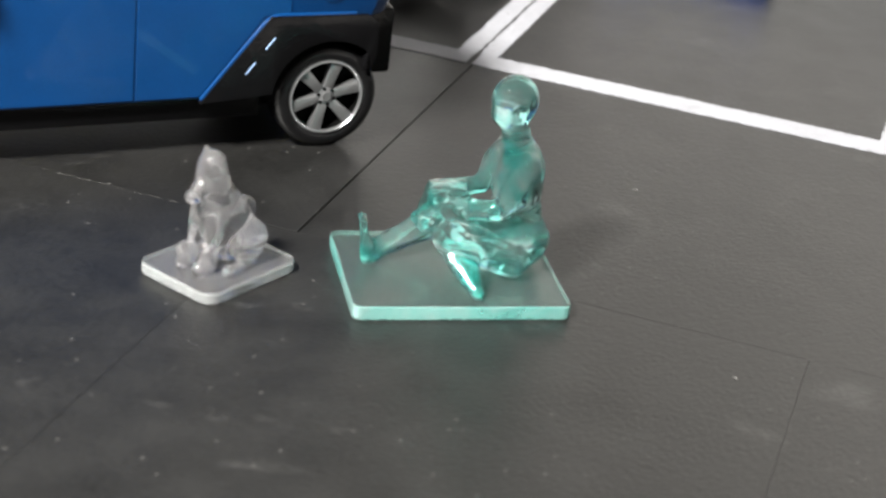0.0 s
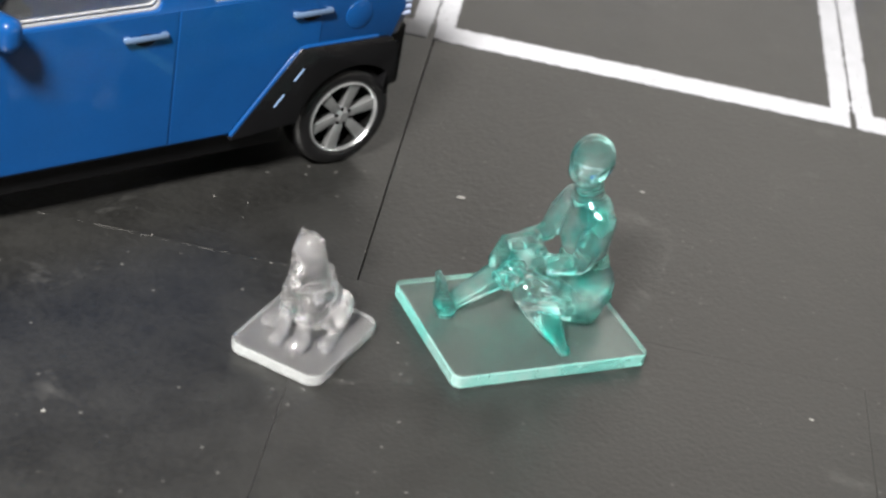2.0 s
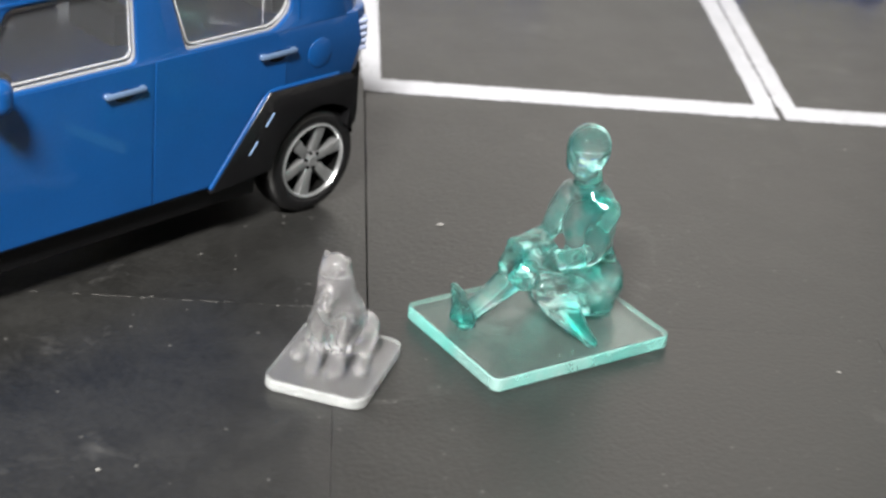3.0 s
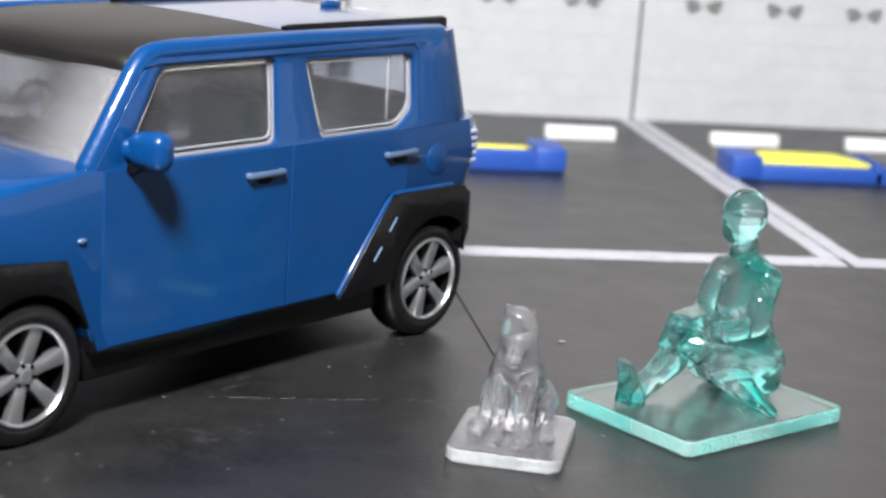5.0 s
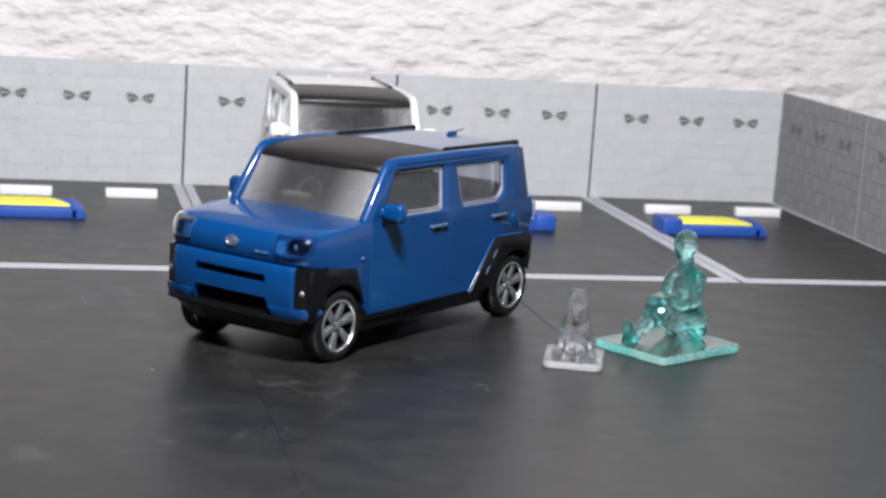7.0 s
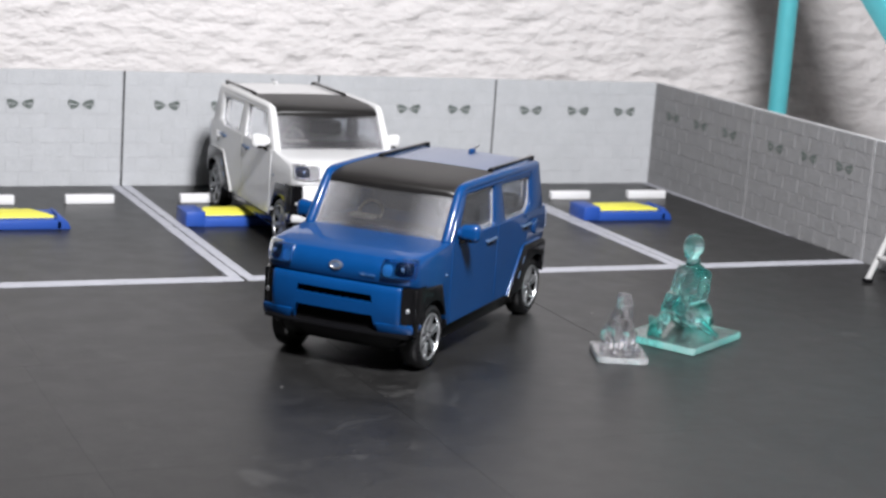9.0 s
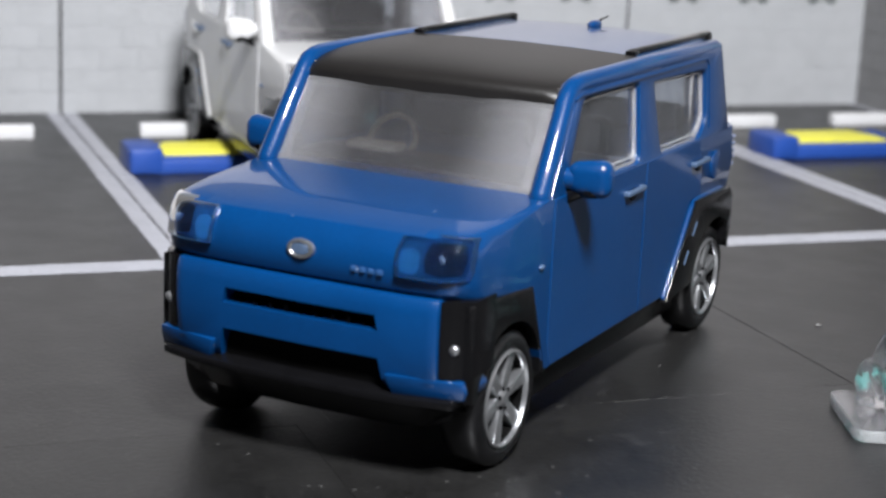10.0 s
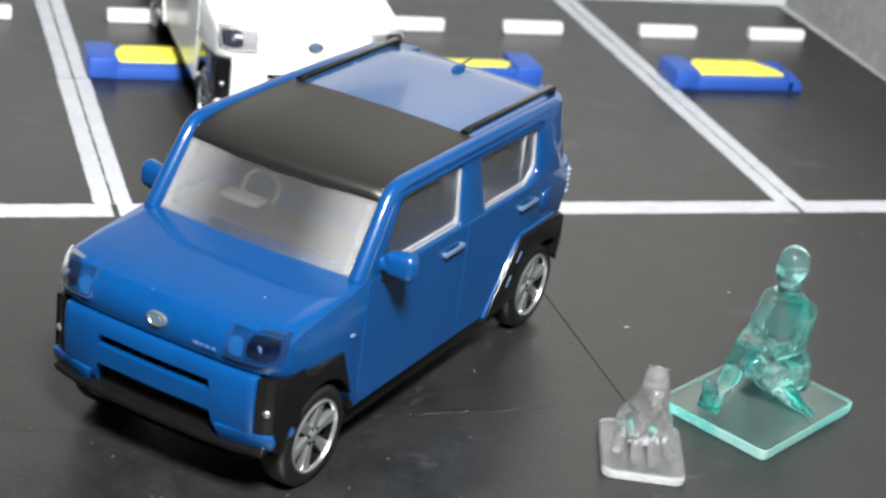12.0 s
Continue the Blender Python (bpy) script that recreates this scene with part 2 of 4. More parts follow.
def join(bm, own, m=None):
    """Adds own to bm (or returns own), moved by m."""
    if m is not None:
        bmesh.ops.transform(own, matrix=m, verts=own.verts)
    if bm is None:
        return own
    tmp = bpy.data.meshes.new("tmp")
    own.to_mesh(tmp)
    own.free()
    bm.from_mesh(tmp)
    bpy.data.meshes.remove(tmp)
    return bm


def prism(outline, w0, w1, place, holes=(), bevel=0.0, segments=2, angle=30):
    """A plate with an outline (u, v) and holes, w0 to w1 thick; place(u, v, w) puts each corner."""
    bm = bmesh.new()
    edges = []
    for loop in (outline, *holes):
        vs = [bm.verts.new((u, v, w0)) for u, v in loop]
        edges += [bm.edges.new((vs[i], vs[(i + 1) % len(vs)])) for i in range(len(vs))]
    if holes:
        bmesh.ops.triangle_fill(bm, use_beauty=True, edges=edges)
    else:
        bm.faces.new(bm.verts)
    bmesh.ops.recalc_face_normals(bm, faces=bm.faces)
    out = bmesh.ops.extrude_face_region(bm, geom=bm.faces[:])
    for v in (g for g in out["geom"] if isinstance(g, bmesh.types.BMVert)):
        v.co.z = w1
    bmesh.ops.recalc_face_normals(bm, faces=bm.faces)
    if bevel:
        soften(bm, bevel, segments, angle)
    for v in bm.verts:
        v.co = Vector(place(*v.co))
    return bm


def lathe(profile, steps=32, bm=None, m=None):
    """Turns (radius, height) points about z."""
    own = bmesh.new()
    rings = []
    for r, h in profile:
        rings.append([own.verts.new((r * math.cos(2 * math.pi * k / steps), r * math.sin(2 * math.pi * k / steps), h)) for k in range(steps)])
    for a, b in zip(rings, rings[1:]):
        for k in range(steps):
            own.faces.new((a[k], a[(k + 1) % steps], b[(k + 1) % steps], b[k]))
    bmesh.ops.remove_doubles(own, verts=own.verts, dist=1e-5)
    return join(bm, own, m)


def ball(x, y, z, rx, ry, rz, bm=None, turn=(0, 0, 0), u=20, v=12):
    own = bmesh.new()
    bmesh.ops.create_uvsphere(own, u_segments=u, v_segments=v, radius=1)
    return join(bm, own, pose(x, y, z, *turn) @ Matrix.Diagonal((rx, ry, rz, 1)))


def limb(p, q, r0, r1, bm=None, steps=14):
    """A rounded, tapered rod from p to q."""
    own = bmesh.new()
    p, q = Vector(p), Vector(q)
    d = q - p
    long = d.length
    prof = [(r0 * math.sin(a), -r0 * math.cos(a)) for a in (0.0, 0.5, 1.0, 1.5708)]
    prof += [(r1 * math.cos(a), long + r1 * math.sin(a)) for a in (0.0, 0.5, 1.0, 1.5708)]
    m = Matrix.Translation(p) @ d.to_track_quat("Z", "Y").to_matrix().to_4x4()
    return join(bm, lathe(prof, steps, None, m)) if bm is None else lathe(prof, steps, bm, m)


def tube(points, radii, steps=14):
    """One bent rod through the points, with rounded ends."""
    bm = bmesh.new()
    pts = [Vector(p) for p in points]
    rings = []
    for k, p in enumerate(pts):
        d = (pts[min(k + 1, len(pts) - 1)] - pts[max(k - 1, 0)]).normalized()
        side = d.cross(Vector((0, 1, 0))).normalized()
        up = side.cross(d)
        ends = [(0, 1.0)] if 0 < k < len(pts) - 1 else [(-0.9, 0.45), (-0.5, 0.87), (0, 1.0)] if k == 0 else [(0, 1.0), (0.5, 0.87), (0.9, 0.45)]
        for off, f in ends:
            c = p + d * off * radii[k]
            rings.append([bm.verts.new(c + (side * math.cos(a) + up * math.sin(a)) * radii[k] * f) for a in [2 * math.pi * q / steps for q in range(steps)]])
    for p, q in zip(rings, rings[1:]):
        for k in range(steps):
            bm.faces.new((p[k], p[(k + 1) % steps], q[(k + 1) % steps], q[k]))
    bm.faces.new(rings[0])
    bm.faces.new(rings[-1])
    bmesh.ops.recalc_face_normals(bm, faces=bm.faces)
    return bm


def panel(u0, u1, v0, v1, w0, w1, place, k=0.3, n=12, inner=0.0):
    """A finely divided plate with rounded corners (k) and, with inner, an open middle; place(u, v, w) bends it."""
    bm = bmesh.new()
    grid = []
    for i in range(n + 1):
        for j in range(n + 1):
            a, b = 2 * i / n - 1, 2 * j / n - 1
            p, q = a * math.sqrt(1 - b * b * k / 2), b * math.sqrt(1 - a * a * k / 2)
            grid.append(bm.verts.new(((u0 + u1) / 2 + (u1 - u0) / 2 * p, (v0 + v1) / 2 + (v1 - v0) / 2 * q, w0)))
    for i in range(n):
        for j in range(n):
            if inner and abs(2 * i + 1 - n) < inner * n and abs(2 * j + 1 - n) < inner * n:
                continue
            bm.faces.new((grid[i * (n + 1) + j], grid[(i + 1) * (n + 1) + j], grid[(i + 1) * (n + 1) + j + 1], grid[i * (n + 1) + j + 1]))
    bmesh.ops.delete(bm, geom=[v for v in bm.verts if not v.link_faces], context="VERTS")
    out = bmesh.ops.extrude_face_region(bm, geom=bm.faces[:])
    for v in (g for g in out["geom"] if isinstance(g, bmesh.types.BMVert)):
        v.co.z = w1
    for v in bm.verts:
        v.co = Vector(place(*v.co))
    return bm


def carved(bm, cutters):
    """The form with the cutters' shapes taken out of it."""
    obs = []
    for own in [bm] + cutters:
        me = bpy.data.meshes.new("tmp_cut")
        bmesh.ops.recalc_face_normals(own, faces=own.faces)
        own.to_mesh(me)
        own.free()
        obs.append(new("tmp_cut", me))
    for ob in obs[1:]:
        mod = obs[0].modifiers.new("cut", "BOOLEAN")
        mod.object, mod.solver = ob, "EXACT"
    bpy.context.view_layer.update()
    out = bmesh.new()
    out.from_mesh(bpy.data.meshes.new_from_object(obs[0].evaluated_get(bpy.context.evaluated_depsgraph_get())))
    for ob in obs:
        bpy.data.objects.remove(ob)
    return out


def fillet(outline, r, n=4):
    """Rounds the corners of an outline."""
    pts = []
    for k, p in enumerate(outline):
        p, a, b = Vector(p), Vector(outline[k - 1]), Vector(outline[(k + 1) % len(outline)])
        d0, d1 = (a - p), (b - p)
        p0, p1 = p + d0.normalized() * min(r, 0.45 * d0.length), p + d1.normalized() * min(r, 0.45 * d1.length)
        for q in range(n + 1):
            f = q / n
            pts.append(tuple(p0 * (1 - f) ** 2 + p * 2 * f * (1 - f) + p1 * f * f))
    return pts


def arc(cx, cz, r, a0, a1, n=14):
    return [(cx + r * math.cos(radians(a0 + (a1 - a0) * k / n)), cz + r * math.sin(radians(a0 + (a1 - a0) * k / n))) for k in range(n + 1)]


# ---- ground: table, paving boards, painted lines ----
W, BACK, EAST, TOP = 2.60, 5.25, 5.15, 1.466

ground = tagged(part("ground", box(-26, 26, -30, 8.2, -0.5, -0.052), TABLE), "dark table top under the paving boards of the diorama", "ground", kind="structure")

paving = thing("pavement", "dark grey asphalt-printed paving boards laid edge to edge", "pavement", kind="structure")
YS = (BACK, 2.62, -0.03, -2.72, -5.36, -8.02, -10.68, -13.34)
tile_meshes = {}
for j in range(len(YS) - 1):
    y1, y0 = YS[j], YS[j + 1]
    shift = -0.13 if j >= 3 else 0.022 if j == 2 else 0.0
    for i in range(-5, 4):
        x0 = i * W + shift
        if i >= 2 and j < 2:
            continue
        if j not in tile_meshes:
            ob = part("tile", box(0.0008, W - 0.0008, 0.0008, y1 - y0 - 0.0008, -0.05, 0), ASPHALT, paving)
            tile_meshes[j] = ob.data
        else:
            ob = new("tile", tile_meshes[j])
            ob.parent = paving
        lift = ((i * 7 + j * 5) % 5 - 2) * 0.0003
        apart = 0.008 if (i, j) == (0, 2) else 0.0
        ob.matrix_basis = pose((x0 + apart) * S, y0 * S, lift * S)


def bay_lines(k, left=True, right=True):
    """The painted U of one parking bay, in two boards' lengths."""
    ob = thing("parking_line", "white painted parking bay outline with worn edges on dark boards", "parking line", k * W, 0, 0, group="parking bay outlines", kind="structure")
    rng = random.Random(k + 11)
    strips = [("front_line", 0.02, W - 0.02, -0.027, 0.170)]
    if left:
        strips += [("side_line", 0.008, 0.126, 0.175, 2.607), ("side_line", 0.008, 0.120, 2.633, BACK - 0.01)]
    if right:
        strips += [("side_line", W - 0.130, W - 0.009, 0.175, 2.607), ("side_line", W - 0.124, W - 0.010, 2.633, BACK - 0.01)]
    for name, x0, x1, y0, y1 in strips:
        bm = bmesh.new()
        along_x = x1 - x0 > y1 - y0
        n = int((x1 - x0 if along_x else y1 - y0) / 0.022)
        rows = []
        for q in range(n + 1):
            f = q / n
            a, b = rng.uniform(-0.006, 0.006), rng.uniform(-0.007, 0.007)
            if along_x:
                x = x0 + (x1 - x0) * f
                lo, hi = (x, y0 + a), (x, y1 + b)
            else:
                y = y0 + (y1 - y0) * f
                lo, hi = (x1 + a, y), (x0 + b, y)
            rows.append((bm.verts.new((*lo, 0.0055)), bm.verts.new((*hi, 0.0055))))
        for (a, b), (c, d) in zip(rows, rows[1:]):
            bm.faces.new((a, c, d, b))
        out = bmesh.ops.extrude_face_region(bm, geom=bm.faces[:])
        for v in (g for g in out["geom"] if isinstance(g, bmesh.types.BMVert)):
            v.co.z = -0.002
        part(name, bm, LINE, ob)
    return ob


for k in range(-4, 2):
    bay_lines(k)

# ---- block walls round the car park ----
ROWS, COLS = 8, 8
GAP = 0.014
BW, BH = (W - 2 * GAP) / COLS, TOP / ROWS


def lattice_block():
    """A pierced block: raised dark shapes paint the shade of its openings."""
    bm = bmesh.new()
    lobes = ([(0.012, 0.004), (0.060, 0.042), (0.148, 0.066), (0.152, 0.014), (0.085, 0.008)],
             [(0.012, -0.004), (0.085, -0.005), (0.142, -0.004), (0.138, -0.044), (0.112, -0.062), (0.062, -0.038)],
             [(0.156, 0.052), (0.166, 0.044), (0.160, -0.020), (0.150, -0.026)])
    for side in (-1, 1):
        for pts in lobes:
            own = bmesh.new()
            own.faces.new([own.verts.new((BW * 0.5 + side * u, -0.0115, BH * 0.5 + v)) for u, v in pts])
            out = bmesh.ops.extrude_face_region(own, geom=own.faces[:])
            for v in (g for g in out["geom"] if isinstance(g, bmesh.types.BMVert)):
                v.co.y = 0.02
            join(bm, own)
    return bm


def block(wide, rng, gap, proud, wear):
    """A moulded block with slightly broken edges, its face towards -y."""
    line = []
    for x0, z0, x1, z1, n in ((gap, gap, wide - gap, gap, 4), (wide - gap, gap, wide - gap, BH - gap, 2), (wide - gap, BH - gap, gap, BH - gap, 4), (gap, BH - gap, gap, gap, 2)):
        for k in range(n):
            f = (k + (rng.uniform(-0.25, 0.25) if k else 0)) / n
            line.append((x0 + (x1 - x0) * f, z0 + (z1 - z0) * f))
    mid = (wide / 2, BH / 2)
    bm = bmesh.new()
    rings = []
    for y, inset in ((0.01, 0.0), (-proud * 0.45, 0.0), (-proud, wear)):
        ring = []
        for u, v in line:
            d = Vector((mid[0] - u, mid[1] - v)).normalized() * inset * rng.uniform(0.3, 1.6)
            ring.append(bm.verts.new((u + d.x, y, v + d.y)))
        rings.append(ring)
    n = len(line)
    for p, q in zip(rings, rings[1:]):
        for k in range(n):
            bm.faces.new((p[k], p[(k + 1) % n], q[(k + 1) % n], q[k]))
    bm.faces.new(rings[-1])
    return bm


piece = {}


def wall_panel(x, y, turn, label, face):
    """One block panel: a backing with a grid of blocks on its face (local x along, face to -y)."""
    ob = thing("wall_panel", label, "wall panel", x, y, 0, turn, "grey block wall panels", "structure")
    rng = random.Random(int(x * 10 + y * 37))
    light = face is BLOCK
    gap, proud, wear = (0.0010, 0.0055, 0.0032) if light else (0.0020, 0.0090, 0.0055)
    if face.name not in piece:
        piece.clear()
        piece[face.name] = True
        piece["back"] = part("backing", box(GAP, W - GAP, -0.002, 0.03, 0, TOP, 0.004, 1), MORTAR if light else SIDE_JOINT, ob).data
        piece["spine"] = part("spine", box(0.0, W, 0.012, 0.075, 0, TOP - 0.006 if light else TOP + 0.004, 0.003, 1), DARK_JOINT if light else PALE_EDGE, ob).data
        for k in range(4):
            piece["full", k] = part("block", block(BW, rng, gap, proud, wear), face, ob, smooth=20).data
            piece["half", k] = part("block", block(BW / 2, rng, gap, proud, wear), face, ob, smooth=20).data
        piece["hole"] = part("pierced_block", lattice_block(), HOLE, ob, "dark shapes painting the shaded openings of a pierced block", smooth=0).data
        for o in list(ob.children):
            bpy.data.objects.remove(o)

    def add(name, data, px, pz, out=0.0):
        o = new(name, data)
        o.parent = ob
        o.matrix_basis = pose(px * S, -out * S, pz * S)
        return o

    add("backing", piece["back"], 0, 0)
    add("spine", piece["spine"], 0, 0)
    for row in range(ROWS):
        starts = [c * BW for c in range(COLS)] if row % 2 == 0 else [-BW / 2 + c * BW for c in range(COLS + 1)]
        for c, px in enumerate(starts):
            half = row % 2 and c in (0, COLS)
            kind = ("half" if half else "full", rng.randrange(4))
            add("block", piece[kind], max(px, 0) + GAP, row * BH, rng.uniform(-0.0015, 0.0015))
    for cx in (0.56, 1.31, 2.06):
        tagged(add("pierced_block", piece["hole"], cx - BW / 2, 5 * BH + 0.03, 0.002), "dark shapes painting the shaded openings of a pierced block")
    return ob


for k in range(-4, 2):
    wall_panel(k * W, BACK, 0, "light grey concrete block wall panel at the back of the bays", BLOCK)
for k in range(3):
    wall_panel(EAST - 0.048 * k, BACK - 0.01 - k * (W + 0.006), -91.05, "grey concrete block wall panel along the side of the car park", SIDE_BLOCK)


# ---- the room behind and around ----
bm = bmesh.new()
nx, nz = 260, 84
grid = [[None] * (nz + 1) for _ in range(nx + 1)]
for a in range(nx + 1):
    for b in range(nz + 1):
        x, z = -26 + 52 * a / nx, -0.5 + 5.5 * b / nz
        h = 0.018 * noise.noise((x * 0.7, 3.1, z * 1.5)) + 0.042 * noise.noise((x * 2.4, 9.4, z * 5.5))
        h += 0.012 * max(0, noise.noise((x * 0.25, 1.7, z * 5.0)))
        grid[a][b] = bm.verts.new((x, 8.2 - h, z))
for a in range(nx):
    for b in range(nz):
        bm.faces.new((grid[a][b], grid[a + 1][b], grid[a + 1][b + 1], grid[a][b + 1]))
tagged(part("wall_north", bm, PLASTER, smooth=80), "white rough-textured plaster wall behind the diorama", "wall", kind="structure")
for name, dims in (("wall_south", (-26, 26, -30.4, -30, -0.5, 34)), ("wall_east", (15, 15.4, -30, 8.2, 3.6, 34)), ("wall_west", (-26.4, -26, -30, 8.2, -0.5, 34))):
    tagged(part(name, box(*dims), ROOM), "plain dark grey wall around the table", "wall", kind="structure")
# Unseen white strip, added for the car windows and roof to reflect
tagged(part("wall_east_reflector", box(15, 15.35, -30, 8.2, -0.5, 3.6), PLASTER), "unseen white wall strip added to brighten window reflections", "wall", kind="structure")
# Unseen dark upper wall, added to keep the near boards' reflections dark
tagged(part("wall_upper_dimmer", box(-26, 2, 8.15, 8.5, 5.0, 34), ROOM), "unseen dark upper wall added to dim reflections in the boards", "wall", kind="structure")
# Unseen pale upper wall, added so the boards mirror more light on the right
tagged(part("wall_reflector", box(2, 26, 8.15, 8.5, 5.0, 34), PLASTER), "unseen white upper wall added to brighten reflections in the boards", "wall", kind="structure")
tagged(part("ceiling", box(-26, 26, -30, 8.2, 34, 34.4), ROOM), "plain dark grey ceiling over the table", "ceiling", kind="structure")


# ---- wheel stops ----
def wheel_stop(x, y=2.62, back_to_front=False):
    L = 1.30
    if back_to_front:
        ob = thing("wheel_stop", "blue plastic wheel stop turned round, its yellow slope facing the wall", "wheel stop", x + L, y + 0.40, 0, 180, group="wheel stops")
    else:
        ob = thing("wheel_stop", "blue plastic wheel stop with a sloping yellow top plate", "wheel stop", x, y, 0, group="wheel stops")
    prof = [(0.0, 0.0), (0.40, 0.0), (0.40, 0.142), (0.36, 0.158), (0.06, 0.112), (0.0, 0.098)]
    bm = prism(prof, 0.16, L - 0.10, lambda u, v, w: (w, u, v), bevel=0.012)
    part("body", bm, STOP_BLUE, ob)
    part("end_block", box(0, 0.24, -0.01, 0.42, 0, 0.185, 0.03), STOP_BLUE, ob)
    part("end_wedge", prism([(L - 0.16, 0.0), (L, 0.0), (L - 0.03, 0.08), (L - 0.14, 0.17), (L - 0.16, 0.17)], 0.0, 0.41, lambda u, v, w: (u, w, v), bevel=0.012), STOP_BLUE, ob)
    top = [(0.27, 0.09), (0.235, 0.16), (0.25, 0.26), (0.31, 0.34), (L - 0.40, 0.34), (L - 0.24, 0.20), (L - 0.17, 0.09)]
    part("top_plate", prism(top, -0.02, 0.022, lambda u, v, w: (u, v, w + 0.112 + 0.153 * (v - 0.06)), bevel=0.010), STOP_YELLOW, ob, "yellow tapered top plate")
    return ob


for x in (-10.3, -7.7, -5.10, -2.49, 0.11, 2.69):
    wheel_stop(x, back_to_front=0 < x < 1)


# ---- low white parking blocks near the back wall ----
def parking_block(x):
    return tagged(part("parking_block", box(x, x + 0.59, 4.05, 4.15, 0.001, 0.112, 0.014, 2), STRIPE), "low white parking block standing near the back wall", "parking block", "white parking blocks")


for k in range(-4, 2):
    for a in (0.45, 1.64):
        parking_block(k * W + a - (0.08 if k >= 0 else 0.0))


# ---- toy cars ----
TUCK = ((0.0, 0.0), (0.35, 0.005), (0.5, 0.014), (0.6, 0.030), (0.65, 0.052), (0.685, 0.085), (0.705, 0.125), (0.715, 0.18))
FRONT = ((0.78, 2.935), (0.86, 2.946), (0.93, 2.938), (0.97, 2.920), (1.005, 2.885), (1.03, 2.80))


def between(table, x):
    for (a, p), (b, q) in zip(table, table[1:]):
        if x <= b:
            return p + (q - p) * (x - a) / (b - a)
    return table[-1][1]


def nose(u, v):
    """How far ahead the painted nose lies at half-width u and height v."""
    x = between(FRONT, v)
    return x - between(TUCK, abs(u)) * (x - 2.5) / 0.45


def toy_car(paint, roof_paint, lamp_paint, label, x, y, turn):
    """A boxy little off-road car; local x ahead from the rear axle, y to its left, z up."""
    car = thing("toy_car", label, "toy car", x, y, 0, turn, "toy cars")
    car.scale = (0.987, 0.987, 0.987)
    side = lambda s: (lambda u, v, w: (u, w * s, v))
    HW = 0.715

    # lower body, lofted across the width with rounded nose and tail
    prof = [(-0.33, 0.735), (0.33, 0.748), (0.685, 0.325), (2.135, 0.325), (2.285, 0.722), (2.87, 0.762), (2.925, 0.80), (2.946, 0.86), (2.938, 0.93), (2.920, 0.97), (2.885, 1.005), (2.80, 1.030), (2.60, 1.052),
            (2.16, 1.068), (-0.36, 1.068), (-0.40, 0.90)]
    half = [(0.715, -0.040), (0.705, -0.018), (0.685, -0.006), (0.65, 0.0), (0.6, 0.004), (0.5, 0.007), (0.35, 0.010)]
    stations = [(-s, between(TUCK, s), c) for s, c in half] + [(0, 0, 0.012)] + [(s, between(TUCK, s), c) for s, c in half[::-1]]
    bm = bmesh.new()
    rings = []
    for s, tuck, crown in stations:
        ring = []
        for u, v in prof:
            uu = u
            if u > 2.5:
                uu = u - tuck * (u - 2.5) / 0.45
            vv = v + (crown if v > 0.99 and (u > 2.3 or crown > 0) else 0)
            if u < 0:
                uu = u + (0.085 if abs(s) > 0.7 else 0.045 if abs(s) > 0.67 else 0.018 if abs(s) > 0.62 else 0) * 1.5 * min(1, -u / 0.35)
            ring.append(bm.verts.new((uu, s, vv)))
        rings.append(ring)
    for a, b in zip(rings, rings[1:]):
        for k in range(len(prof)):
            bm.faces.new((a[k], a[(k + 1) % len(prof)], b[(k + 1) % len(prof)], b[k]))
    bm.faces.new(rings[0])
    bm.faces.new(rings[-1])
    bmesh.ops.recalc_face_normals(bm, faces=bm.faces)
    soften(bm, 0.016, 3, 34)
    body = part("body", bm, paint, car)

    # hood panel line and front fascia
    fascia = [(2.60, 0.385), (2.905, 0.375), (2.945, 0.44), (2.962, 0.60), (2.962, 0.725), (2.948, 0.782), (2.60, 0.785)]
    bm = bmesh.new()
    rings = []
    for s, tuck in ((-0.606, 0.034), (-0.56, 0.022), (-0.36, 0.008), (0, 0), (0.36, 0.008), (0.56, 0.022), (0.606, 0.034)):
        rings.append([bm.verts.new((u - tuck * (1 if u > 2.7 else 0), s, v)) for u, v in fascia])
    for a, b in zip(rings, rings[1:]):
        for k in range(len(fascia)):
            bm.faces.new((a[k], a[(k + 1) % len(fascia)], b[(k + 1) % len(fascia)], b[k]))
    bm.faces.new(rings[0])
    bm.faces.new(rings[-1])
    bmesh.ops.recalc_face_normals(bm, faces=bm.faces)
    soften(bm, 0.014, 2, 28)
    slot = [(-0.36, 0.630), (0.36, 0.630), (0.345, 0.694), (-0.345, 0.694)]
    mouth = [(-0.40, 0.34), (0.40, 0.34), (0.36, 0.520), (-0.36, 0.520)]
    across = lambda u, v, w: (w, u, v)
    bumper = part("front_bumper", carved(bm, [prism(o, 2.855, 3.05, across) for o in (slot, mouth)]), paint, car, smooth=30)
    for s in (-1, 1):
        part("bumper_foot", prism([(0.425, 0.382), (0.705, 0.384), (0.716, 0.425), (0.70, 0.466), (0.395, 0.466)], 0, 0.2, lambda u, v, w, s=s: (2.957 - w - max(0, u - 0.45) ** 2 * 1.05 - (0.45 - v) * 0.3, u * s, v), bevel=0.008), paint, bumper)
    # upper slot and lower grille
    part("upper_slot", prism([(u * 0.998, 0.662 + (v - 0.662) * 0.97) for u, v in slot], 2.83, 2.872, across), MATT, bumper, "narrow black slot")
    part("lower_grille", prism([(u * 0.998, v - 0.002) for u, v in mouth], 2.83, 2.880, across), MATT, bumper, "black lower grille")
    for q in range(9):
        u = -0.30 + q * 0.072
        part("slot_tooth", box(2.872, 2.925, u, u + 0.014, 0.632, 0.640 + 0.007 * (q * 5 % 4), 0.002, 1), TRIM, bumper)

